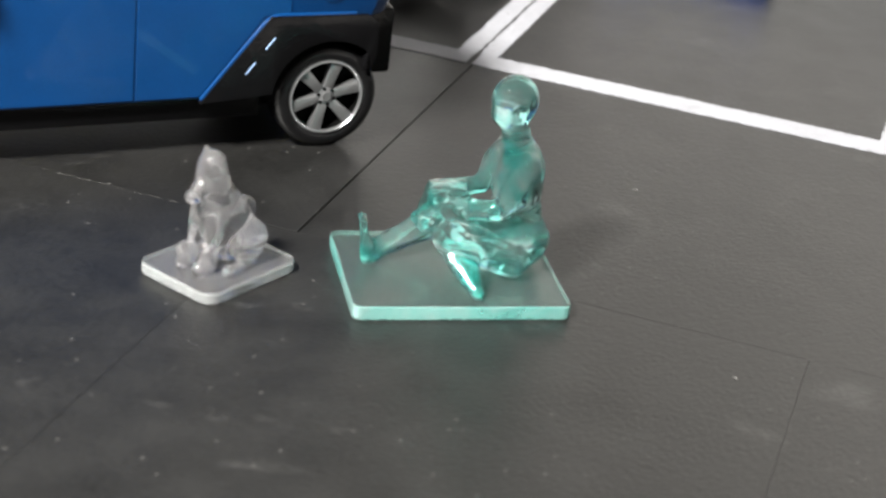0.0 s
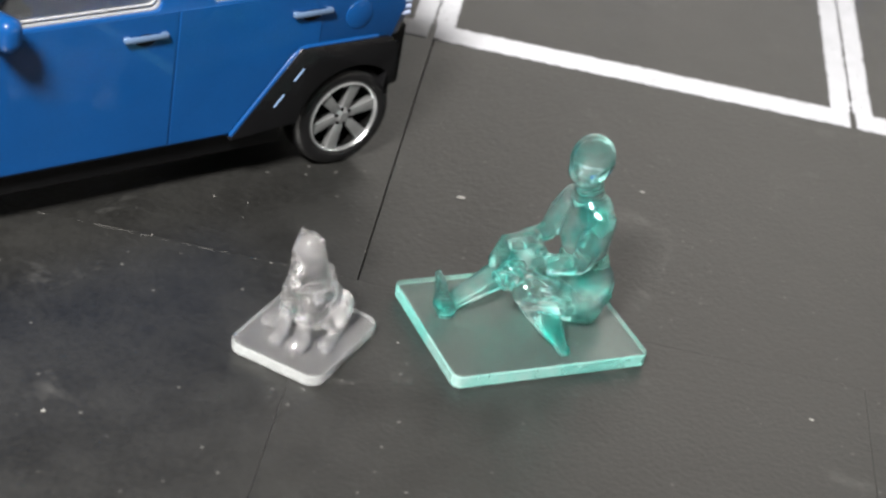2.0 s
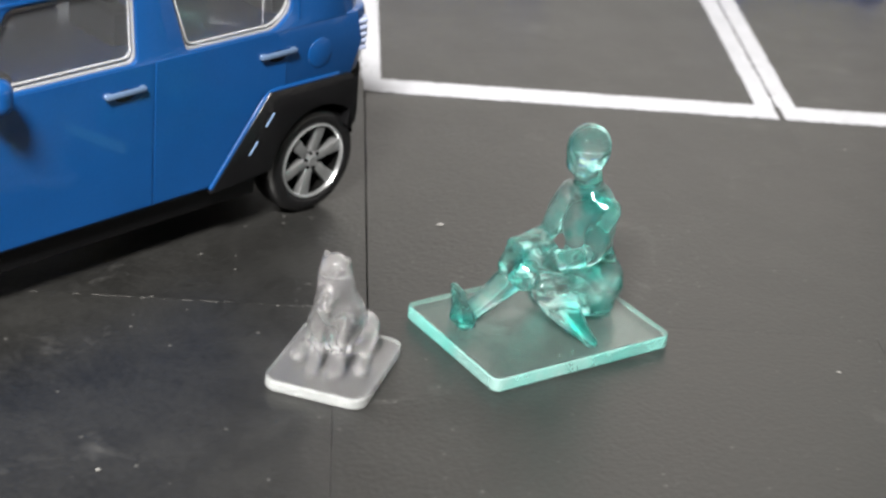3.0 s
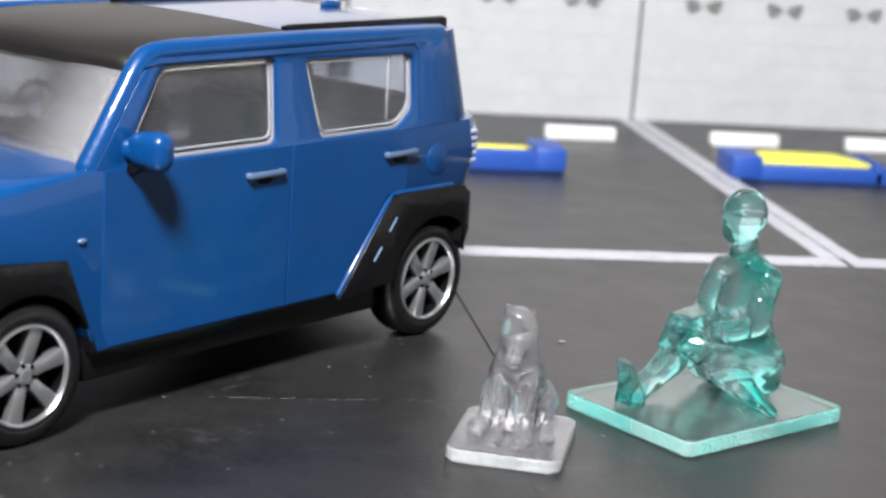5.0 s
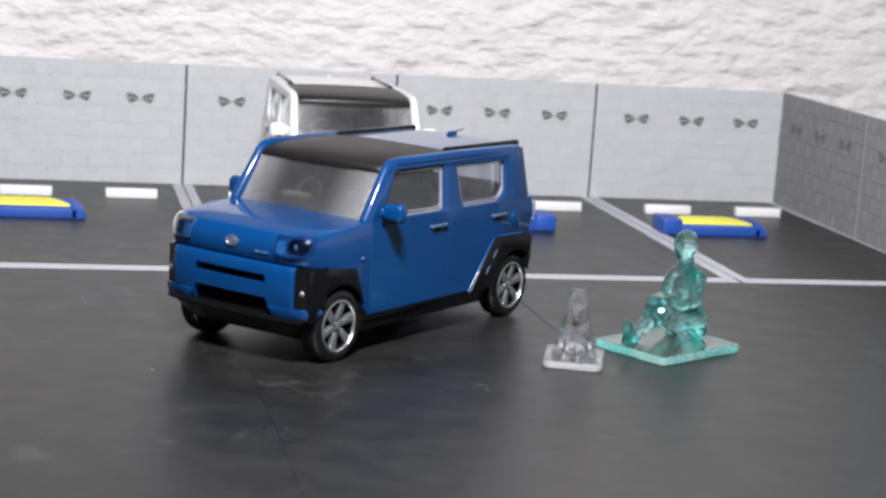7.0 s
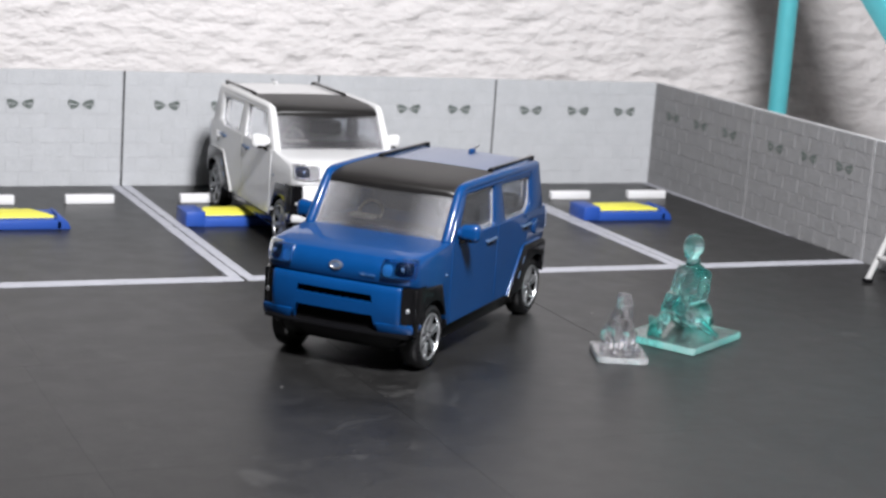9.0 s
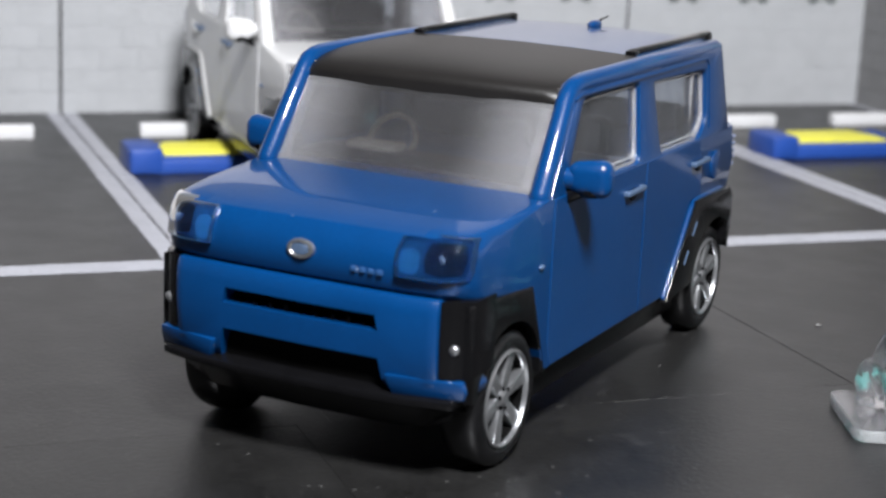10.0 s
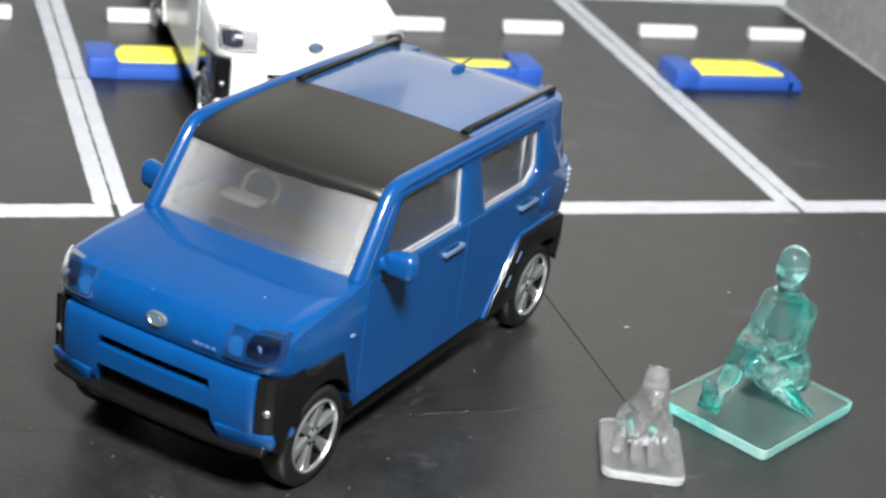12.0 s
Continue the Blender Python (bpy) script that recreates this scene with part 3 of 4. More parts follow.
    # black skid lip under the nose
    lip = [(2.45, 0.20), (2.83, 0.215), (2.925, 0.335), (2.985, 0.355), (2.985, 0.385), (2.90, 0.392), (2.45, 0.392)]
    bm = bmesh.new()
    rings = []
    for s, tuck, up in ((-0.675, 0.075, 0.125), (-0.615, 0.055, 0.075), (-0.50, 0.025, 0.005), (-0.3, 0.008, 0), (0, 0, 0), (0.3, 0.008, 0), (0.50, 0.025, 0.005), (0.615, 0.055, 0.075), (0.675, 0.075, 0.125)):
        rings.append([bm.verts.new((u - tuck if u > 2.7 else (2.78 if abs(s) > 0.6 else u), s, v + (up if v < 0.25 else 0))) for u, v in lip])
    for a, b in zip(rings, rings[1:]):
        for k in range(len(lip)):
            bm.faces.new((a[k], a[(k + 1) % len(lip)], b[(k + 1) % len(lip)], b[k]))
    bm.faces.new(rings[0])
    bm.faces.new(rings[-1])
    bmesh.ops.recalc_face_normals(bm, faces=bm.faces)
    soften(bm, 0.010, 2, 28)
    part("skid_lip", bm, TRIM, car, "black lower lip")

    part("emblem", lathe([(0, 0.018), (0.62, 0.014), (0.72, 0.020), (0.92, 0.018), (1.0, 0.0)], 28, None, pose(2.937, 0, 0.905, 90, 0, 90) @ Matrix.Diagonal((0.064, 0.041, 1, 1))), CHROME, car, "oval silver badge")
    part("emblem_inset", lathe([(0, 0.004), (0.9, 0.003), (1.0, 0.0)], 24, None, pose(2.952, 0, 0.905, 90, 0, 90) @ Matrix.Diagonal((0.040, 0.024, 1, 1))), SILVER, car)
    for q in range(4):
        s0 = 0.225 + q * 0.038
        part("badge_bar", box(2.935, 2.9455, s0, s0 + 0.028, 0.850, 0.871, 0.003, 1), BADGE, car, "small dull badge bar")

    # headlamps wrap the corners
    for s in (-1, 1):
        front = lambda u, v, w, s=s: (nose(u, v) + w, u * s, v)
        lamp = part("headlight", panel(0.418, 0.706, 0.860, 1.022, 0.003, 0.016, front, 0.22), LENS if lamp_paint is LAMP_BLUE else LENS_CLEAR, car, "clear lamp cover")
        part("lamp_back", panel(0.426, 0.702, 0.866, 1.016, 0.0, 0.004, front, 0.22), LAMP_GLOW if lamp_paint is LAMP_BLUE else lamp_paint, lamp)
        part("reflector", panel(0.536, 0.684, 0.880, 1.000, 0.001, 0.0075, front, 0.5), NAVY, lamp)
        part("lamp_rim", panel(0.420, 0.706, 0.860, 1.022, 0.008, 0.0175, front, 0.22, 24, 0.95), LAMP_RIM if lamp_paint is LAMP_BLUE else CLEAR_RIM, lamp)
        part("bulb", ball(nose(0.60, 0.945) + 0.007, 0.60 * s, 0.940, 0.006, 0.020, 0.020, turn=(0, 0, -20 * s)), SILVER, lamp)
        part("turn_lamp", panel(0.432, 0.516, 0.874, 0.970, 0.001, 0.0060, front, 0.7, 8), lamp_paint, lamp)

        # black corner panel with its fog lamp, and the front arch
        ahead = lambda u, v, w, s=s: (2.942 - w - between(((0.58, 0.020), (0.62, 0.032), (0.66, 0.050), (0.70, 0.085), (0.726, 0.135)), u) - 0.10 * abs(v - 0.62) ** 2, u * s, v)
        corner = part("corner_trim", panel(0.610, 0.724, 0.470, 0.784, 0.0, 0.16, ahead, 0.14), TRIM, car, "black corner of the bumper")
        part("fog_lamp", ball(2.886, 0.662 * s, 0.590, 0.016, 0.022, 0.022), CHROME, corner, "round silver fog lamp")
        out = [(2.782, 0.345), (2.86, 0.37), (2.865, 0.768), (2.280, 0.730), (2.112, 0.318), (2.150, 0.318)] + arc(2.46, 0.290, 0.318, 168, 10, 16)
        part("front_arch", prism(out, 0.30, 0.716, side(s), bevel=0.008, angle=40), TRIM, car, "black wheel arch")
        out = [(0.318, 0.335), (0.705, 0.305), (0.345, 0.758), (-0.19, 0.748), (-0.245, 0.70), (-0.25, 0.52), (-0.215, 0.43), (-0.20, 0.42)] + arc(0, 0.290, 0.250, 150, 136, 2) + arc(0, 0.290, 0.322, 128, 9, 14)
        arch = part("rear_arch", prism(out, 0.30, 0.742, side(s), bevel=0.012, angle=40), TRIM, car, "black wheel arch")
        # Two pale dashes paint small glints on the black arch
        for q in range(2):
            own = box(-0.006, 0.006, 0.735, 0.7465, -0.042, 0.042, 0.004, 1)
            bmesh.ops.transform(own, matrix=pose(0.345 + 0.100 * q, 0, 0.615 - 0.130 * q, 0, -38, 0), verts=own.verts)
            bmesh.ops.scale(own, vec=(1, s, 1), verts=own.verts)
            part("slot", own, SILVER, arch, "small pale dash standing for a glint")

        bm = tube([(0.692, s * 0.722, 0.328), (0.375, s * 0.722, 0.720), (0.335, s * 0.7215, 0.752), (0.29, s * 0.721, 0.757), (-0.12, s * 0.712, 0.752)], [0.013, 0.013, 0.0125, 0.012, 0.012], 10)
        part("arch_lip", bm, paint, car)

        # doors stand a hair proud of the body, with seams between them
        front = [(1.047, 0.335), (2.075, 0.335), (2.110, 0.45), (2.110, 1.060), (1.047, 1.060)]
        rear = [(0.705, 0.335), (1.036, 0.335), (1.036, 1.060), (0.30, 1.060), (0.235, 0.90), (0.235, 0.765), (0.375, 0.755)]
        for name, outline, hx in (("front_door", front, 1.222), ("rear_door", rear, 0.310)):
            door = part(name, prism(outline, HW - 0.01, HW + 0.0045, side(s), bevel=0.003, segments=2), paint, car, smooth=20)
            bm = box(hx - 0.120, hx + 0.105, (HW + 0.012), (HW + 0.034), 0.938, 0.966, 0.010)
            bm = box(hx + 0.07, hx + 0.105, HW, HW + 0.02, 0.940, 0.964, 0.004, 1, bm)
            bm = box(hx - 0.120, hx - 0.09, HW, HW + 0.02, 0.940, 0.964, 0.004, 1, bm)
            bmesh.ops.scale(bm, vec=(1, s, 1), verts=bm.verts)
            part("handle", bm, SILVER, door, "grey-silver door handle")
            # Black disc on the door, painting the shade of the hollow behind the handle
            part("handle_shade", ball(hx - 0.01, s * (HW + 0.008), 0.935, 0.055, 0.004, 0.030), TRIM, door)
        part("side_marker", ball(2.216, s * (HW + 0.004), 0.792, 0.022, 0.010, 0.012), SILVER, car, "small silver side marker")
        part("fuel_cap" if s > 0 else "side_plate", prism(arc(0.015, 0.895, 0.078, 0, 340, 18), HW - 0.004, HW + 0.0065, side(s), bevel=0.004), paint, car)

        # ribbed tail lamp on the rear corner
        lamp = part("tail_lamp", box(-0.330, -0.20, s * 0.52, s * 0.690, 0.835, 1.02, 0.012), TAIL, car, "pale ribbed tail lamp")
        for q in range(5):
            part("rib", box(-0.315, -0.190, s * 0.58, s * 0.712, 0.842 + q * 0.036, 0.866 + q * 0.036, 0.009), TAIL, lamp)

        # cabin side with two window openings
        lean = lambda u, v, w, s=s: (u, s * (HW + 0.002 - 0.075 * max(0, v - 1.06) - w), v)
        outline = [(2.165, 1.055), (1.865, 1.448), (1.80, 1.470), (0.00, 1.470), (-0.045, 1.43), (-0.075, 1.33), (-0.16, 1.055)]
        win1 = fillet([(2.012, 1.070), (1.135, 1.068), (1.142, 1.40), (1.160, 1.413), (1.785, 1.413), (1.81, 1.40)], 0.045)
        win2 = fillet([(0.858, 1.068), (0.315, 1.066), (0.205, 1.142), (0.215, 1.365), (0.24, 1.383), (0.945, 1.398), (0.953, 1.38)], 0.045)
        part("cabin_side", prism(outline, 0, 0.075, lean, holes=(win1, win2), bevel=0.010, segments=2), paint, car)
        for name, win in (("front_window", win1), ("rear_window", win2)):
            cx, cz = sum(p[0] for p in win) / len(win), sum(p[1] for p in win) / len(win)
            grow = [(cx + (u - cx) * 1.012, cz + (v - cz) * 1.02) for u, v in win]
            frame_ob = part("window", prism(grow, 0.032, 0.050, lean), GLASS, car, "smoked clear side window")
            for fu, fv, gu, gv in ((1.012, 1.02, 0.972, 0.945), (0.945, 0.895, 0.922, 0.855)):
                ring = [[(cx + (u - cx) * p, cz + (v - cz) * q) for u, v in win] for p, q in ((fu, fv), (gu, gv))]
                part("window_rim", prism(ring[0], 0.020, 0.034, lean, holes=(ring[1],), bevel=0.005, segments=2), CLEAR_RIM, frame_ob, "clear moulded window rim")
            if name == "rear_window":
                part("divider", box(0.365, 0.375, s * (HW - 0.05), s * (HW - 0.036), 1.09, 1.395), CLEAR_RIM, frame_ob)
        part("gutter", prism([(1.90, 1.418), (1.83, 1.437), (0.21, 1.437), (0.17, 1.40), (0.16, 1.10), (0.168, 1.10), (0.182, 1.40), (0.212, 1.428), (1.82, 1.428)], -0.006, 0.01, lean), paint, car)

        # rounded rear corner of the cabin
        plan = [(-0.02, HW + 0.001), (-0.13, HW - 0.004), (-0.205, HW - 0.020), (-0.262, HW - 0.050), (-0.308, HW - 0.092), (-0.340, HW - 0.15), (-0.360, HW - 0.24), (-0.30, HW - 0.24), (-0.12, HW - 0.10), (-0.02, HW - 0.08)]
        bm = bmesh.new()
        rings = [[bm.verts.new((u + 0.27 * max(0, z - 1.06), s * (v - 0.075 * max(0, z - 1.06)), z)) for u, v in plan] for z in (1.05, 1.16, 1.28, 1.40, 1.472)]
        for a, b in zip(rings, rings[1:]):
            for k in range(len(plan)):
                bm.faces.new((a[k], a[(k + 1) % len(plan)], b[(k + 1) % len(plan)], b[k]))
        bm.faces.new(rings[0])
        bm.faces.new(rings[-1])
        part("rear_corner", bm, paint, car, smooth=40)

        # mirror
        shell = box(-0.058, 0.058, -0.098, 0.098, -0.076, 0.076, 0.052, 5)
        for v in shell.verts:
            f = 1 - 0.22 * max(0, 0.05 - v.co.y) / 0.148
            v.co.x, v.co.z = v.co.x * f, v.co.z * f + 0.006 * (1 - f)
        bmesh.ops.transform(shell, matrix=pose(1.955, s * 0.804, 1.131, 0, 0, 10 * s) @ Matrix.Diagonal((1, s, 1, 1)), verts=shell.verts)
        if s < 0:
            bmesh.ops.reverse_faces(shell, faces=shell.faces)
        mir = part("mirror", shell, paint, car, smooth=50)
        part("mirror_foot", limb((1.97, s * 0.70, 1.045), (1.965, s * 0.77, 1.080), 0.032, 0.028), TRIM, mir, "black mirror foot")
        part("mirror_base", ball(1.955, s * 0.800, 1.086, 0.048, 0.078, 0.036), TRIM, mir)
        part("mirror_arm", limb((1.985, s * 0.685, 1.125), (1.96, s * 0.77, 1.125), 0.042, 0.046), paint, mir)

        # roof rail
        bm = box(-0.150, 0.945, s * 0.540, s * 0.582, 1.485, 1.524, 0.010)
        bm = box(0.90, 0.965, s * 0.535, s * 0.588, 1.48, 1.520, 0.010, 2, bm)
        bm = box(-0.165, -0.10, s * 0.535, s * 0.585, 1.45, 1.518, 0.010, 2, bm)
        part("roof_rail", bm, TRIM, car, "black roof rail")

    # roof: black front half over the windscreen, painted rear half
    def roof(u0, u1, mat, name, drop):
        sec = [(-0.682, 1.430), (-0.672, 1.462), (-0.645, 1.486), (-0.59, 1.500), (-0.3, 1.508), (0, 1.511), (0.3, 1.508), (0.59, 1.500), (0.645, 1.486), (0.672, 1.462), (0.682, 1.430)]
        bm = bmesh.new()
        rings = []
        if drop:
            line = [(u0, 0), (1.2, 0), (1.4, -0.001), (1.55, -0.004), (1.66, -0.010), (1.75, -0.018), (1.82, -0.028), (1.865, -0.039), (1.895, -0.052), (1.910, -0.068), (1.912, -0.086)]
        else:
            line = [(u0 + (u1 - u0) * q / 10, -0.05 * (max(0, -(u0 + (u1 - u0) * q / 10)) / 0.2) ** 2) for q in range(11)]
        n = len(line) - 1
        for u, z in line:
            k = 1 - (0.06 * ((u - 1.62) / 0.27) ** 2 if drop and u > 1.62 else 0) - (0.30 * ((0.06 - u) / 0.26) ** 2 if u < 0.06 else 0)
            bow = 0.055 * ((u - u0) / (u1 - u0)) ** 2 if drop else 0.0
            rings.append([bm.verts.new((u + bow * (1 - (s / 0.68) ** 2), s * k, v + z * (1 if v > 1.45 else 0.3))) for s, v in sec])
        low = [[bm.verts.new((v.co.x, v.co.y * 0.93, v.co.z - 0.05)) for v in ring] for ring in rings]
        for A, flip in ((rings, 0), (low, 1)):
            for a, b in zip(A, A[1:]):
                for k in range(len(sec) - 1):
                    bm.faces.new((a[k], a[k + 1], b[k + 1], b[k]))
        for a, b in ((rings[0], low[0]), (rings[-1], low[-1])):
            for k in range(len(sec) - 1):
                bm.faces.new((a[k], a[k + 1], b[k + 1], b[k]))
        for k in (0, len(sec) - 1):
            for q in range(n):
                bm.faces.new((rings[q][k], rings[q + 1][k], low[q + 1][k], low[q][k]))
        return part(name, bm, mat, car, "dark brown-black front roof panel" if drop else "glossy painted rear roof panel", smooth=50)

    top = roof(-0.20, 0.955, roof_paint, "rear_roof", False)
    roof(0.958, 1.895, ROOF_BLACK, "front_roof", True)
    for s in (-1, 1):
        bm = tube([(-0.02, s * 0.640, 1.455), (0.955, s * 0.650, 1.468), (1.74, s * 0.649, 1.466), (1.81, s * 0.648, 1.461), (1.862, s * 0.646, 1.448), (1.905, s * 0.646, 1.408), (2.155, s * 0.665, 1.065)],
                  [0.046, 0.044, 0.044, 0.042, 0.042, 0.042, 0.048])
        part("pillar", bm, paint, car)
    part("aerial_base", ball(0.036, 0, 1.520, 0.075, 0.030, 0.022), paint, top)
    part("aerial", limb((0.02, 0, 1.53), (-0.15, 0.0, 1.548), 0.006, 0.004), TRIM, top)

    # windscreen, tailgate
    screen = lambda u, v, w: (2.162 - 0.292 * v - w + 0.050 * (1 - (u / 0.63) ** 2), u * (1 - 0.03 * v), 1.050 + 0.405 * v)
    glass = part("windscreen", panel(-0.634, 0.634, 0, 1, 0, 0.016, screen, 0.06, 14), SCREEN, car, "milky clear windscreen")
    part("screen_rim", panel(-0.632, 0.632, 0.0, 0.99, 0.0175, 0.024, screen, 0.06, 20, 0.86), MILK_RIM, glass, "milky moulded edge")
    part("tailgate", box(-0.405, -0.33, -0.46, 0.46, 0.76, 1.06, 0.02), paint, car)
    part("tailgate_frame", prism([(-0.50, 1.06), (0.50, 1.06), (0.48, 1.46), (-0.48, 1.46)], 0.02, 0.06, lambda u, v, w: (-0.36 + 0.27 * (v - 1.06) + w, u, v), holes=([(-0.42, 1.12), (0.42, 1.12), (0.40, 1.39), (-0.40, 1.39)],), bevel=0.01), paint, car)
    part("rear_screen", prism([(-0.43, 1.11), (0.43, 1.11), (0.41, 1.40), (-0.41, 1.40)], 0.035, 0.045, lambda u, v, w: (-0.36 + 0.32 * (v - 1.06) + w, u, v)), GLASS, car, "smoked rear window")
    part("rear_bumper", box(-0.40, -0.20, -0.60, 0.60, 0.36, 0.735, 0.03), TRIM, car, "black rear bumper")
    part("chassis", box(-0.28, 2.62, -0.44, 0.44, 0.15, 0.74, 0.02), TRIM, car, "black plastic underbody")
    part("sill", box(0.36, 2.16, -0.665, 0.665, 0.19, 0.335, 0.012), TRIM, car, "black sill under the doors")

    # cabin inside
    inside = part("interior_floor", box(-0.30, 2.05, -0.60, 0.60, 0.76, 1.072, 0.01), CABIN, car, "dark grey moulded interior")
    part("dashboard", box(1.72, 2.06, -0.60, 0.60, 1.04, 1.10, 0.02), CABIN, car)
    for s in (-1, 1):
        seat = part("seat", box(0.98, 1.12, s * 0.12, s * 0.50, 1.0, 1.23, 0.04), CABIN, car)
        part("headrest", box(1.00, 1.08, s * 0.23, s * 0.39, 1.22, 1.31, 0.03), CABIN, seat)
    part("rear_bench", box(0.05, 0.20, -0.54, 0.54, 1.0, 1.19, 0.04), CABIN, car)
    bm = lathe([(0.115 + 0.014 * math.cos(a), 0.014 * math.sin(a)) for a in [2 * math.pi * k / 8 for k in range(9)]], 24)
    wheel = part("steering_wheel", bm, DASH, car, "grey steering wheel")
    wheel.matrix_basis = pose(1.66 * S, -0.30 * S, 1.13 * S, 0, 62, 0)
    part("binnacle", box(1.74, 1.86, -0.44, -0.18, 1.095, 1.13, 0.02), DASH, car)

    # wheels
    for wx in (0.0, 2.46):
        for s in (-1, 1):
            def turned(bm):
                bmesh.ops.transform(bm, matrix=pose(wx, 0.530 * s, 0.287, -90 * s, 0, 0), verts=bm.verts)
                return bm
            R, r = 0.289, 0.204
            tyre = lathe([(r - 0.01, 0.0), (R - 0.035, 0.0), (R - 0.008, 0.014), (R, 0.045), (R, 0.125), (R - 0.008, 0.156), (R - 0.030, 0.172), (r + 0.022, 0.178), (r + 0.004, 0.170), (r - 0.004, 0.150), (r - 0.008, 0.06)], 48)
            wheel = part("wheel", turned(tyre), TYRE, car, "black tyre on a silver six-spoke wheel", smooth=50)
            rim = lathe([(r + 0.001, 0.150), (r + 0.002, 0.176), (r - 0.007, 0.180), (r - 0.013, 0.172), (r - 0.015, 0.160)], 40)
            for k in range(6):
                a = k * math.pi / 3 + 0.26
                own = prism([(0.03, -0.026), (0.10, -0.027), (0.197, -0.036), (0.197, 0.036), (0.10, 0.027), (0.03, 0.026)], 0.118, 0.166, lambda u, v, w: (u, v, w - 0.010 * (1 - u / 0.18)), bevel=0.007)
                join(rim, own, Matrix.Rotation(a, 4, "Z"))
            rim = lathe([(0.0, 0.170), (0.024, 0.170), (0.032, 0.164), (0.048, 0.159), (0.052, 0.12)], 18, rim)
            part("rim", turned(rim), CHROME, wheel, "silver six-spoke rim")
            part("brake_disc", turned(lathe([(0, 0.085), (0.188, 0.085), (r - 0.014, 0.160), (r - 0.011, 0.160)], 32)), MATT, wheel, "dark hollow behind the spokes")
            hub = None
            for k in range(6):
                a = k * math.pi / 3 + 0.26 + math.pi / 6
                hub = lathe([(0, 0.160), (0.009, 0.160), (0.009, 0.150)], 8, hub, Matrix.Translation((0.044 * math.cos(a), 0.044 * math.sin(a), 0.006)))
            part("wheel_nuts", turned(hub), TRIM, wheel)
    # the glasshouse stands a little taller above the belt line
    belt = 1.06 * S
    for ob in car.children_recursive:
        if not ob.name.startswith("steering_wheel"):
            for v in ob.data.vertices:
                if v.co.z > belt:
                    v.co.z = belt + (v.co.z - belt) * 1.08
    return car


CAR_TURN = -137.08
blue_car = toy_car(BLUE, BLUE_ROOF, LAMP_BLUE, "small boxy blue toy car with black arches on the boards", -0.736, -1.204, CAR_TURN)
toy_car(WHITE, WHITE, LAMP_GREY, "small boxy white toy car parked in a bay", -1.09, 3.84, -90)


# ---- acrylic figurines, each one moulded piece with its base ----
def acrylic(name, figure, plate, mats, label, category, x, y, turn, voxel):
    """Fuses the figure's overlapping forms into one skin and joins it to its plate."""
    tmp = part("tmp_" + name, figure, mats[0])
    mod = tmp.modifiers.new("fuse", "REMESH")
    mod.mode, mod.voxel_size, mod.use_smooth_shade = "VOXEL", voxel * S, True
    sm = tmp.modifiers.new("soften", "SMOOTH")
    sm.factor, sm.iterations = 0.5, 2
    cut = tmp.modifiers.new("facet", "DECIMATE")
    cut.ratio = 0.18
    bpy.context.view_layer.update()
    fused = bpy.data.meshes.new_from_object(tmp.evaluated_get(bpy.context.evaluated_depsgraph_get()))
    bm = bmesh.new()
    bm.from_mesh(fused)
    bm.normal_update()
    for v in bm.verts:
        p = v.co / S
        v.co += v.normal * S * ((0.016 * noise.noise(p * 8) + 0.005 * noise.noise(p * 21)) * (0.15 if p.z > 0.70 else 1.0))
    bmesh.ops.scale(plate, vec=(S, S, S), verts=plate.verts)
    flat = bpy.data.meshes.new("tmp_plate")
    plate.to_mesh(flat)
    plate.free()
    n = len(bm.faces)
    bm.from_mesh(flat)
    bm.faces.ensure_lookup_table()
    for f in bm.faces[:n]:
        f.material_index, f.smooth = 0, True
    for e in bm.edges:
        if len(e.link_faces) == 2 and e.calc_face_angle(0) > radians(27):
            e.smooth = False
    for f in bm.faces[n:]:
        f.material_index, f.smooth = (1 if abs(f.normal.z) > 0.8 else 2), False
    me = bpy.data.meshes.new(name)
    bm.to_mesh(me)
    bm.free()
    for m in mats:
        me.materials.append(m)
    bpy.data.objects.remove(tmp)
    ob = new(name, me)
    ob.matrix_basis = pose(x * S, y * S, 0, 0, 0, turn)
    return tagged(ob, label, category)


def base_plate(w, d, h, r):
    pts = []
    for cx, cy, a0 in ((w / 2 - r, d / 2 - r, 0), (-w / 2 + r, d / 2 - r, 90), (-w / 2 + r, -d / 2 + r, 180), (w / 2 - r, -d / 2 + r, 270)):
        pts += arc(cx, cy, r, a0, a0 + 90, 6)
    return prism(pts, 0.001, h, lambda u, v, w: (u, v, w), bevel=0.010)


def hull(points, bm):
    """Adds the convex solid round the points."""
    own = bmesh.new()
    for p in points:
        own.verts.new(p)
    bmesh.ops.convex_hull(own, input=own.verts)
    join(bm, own)


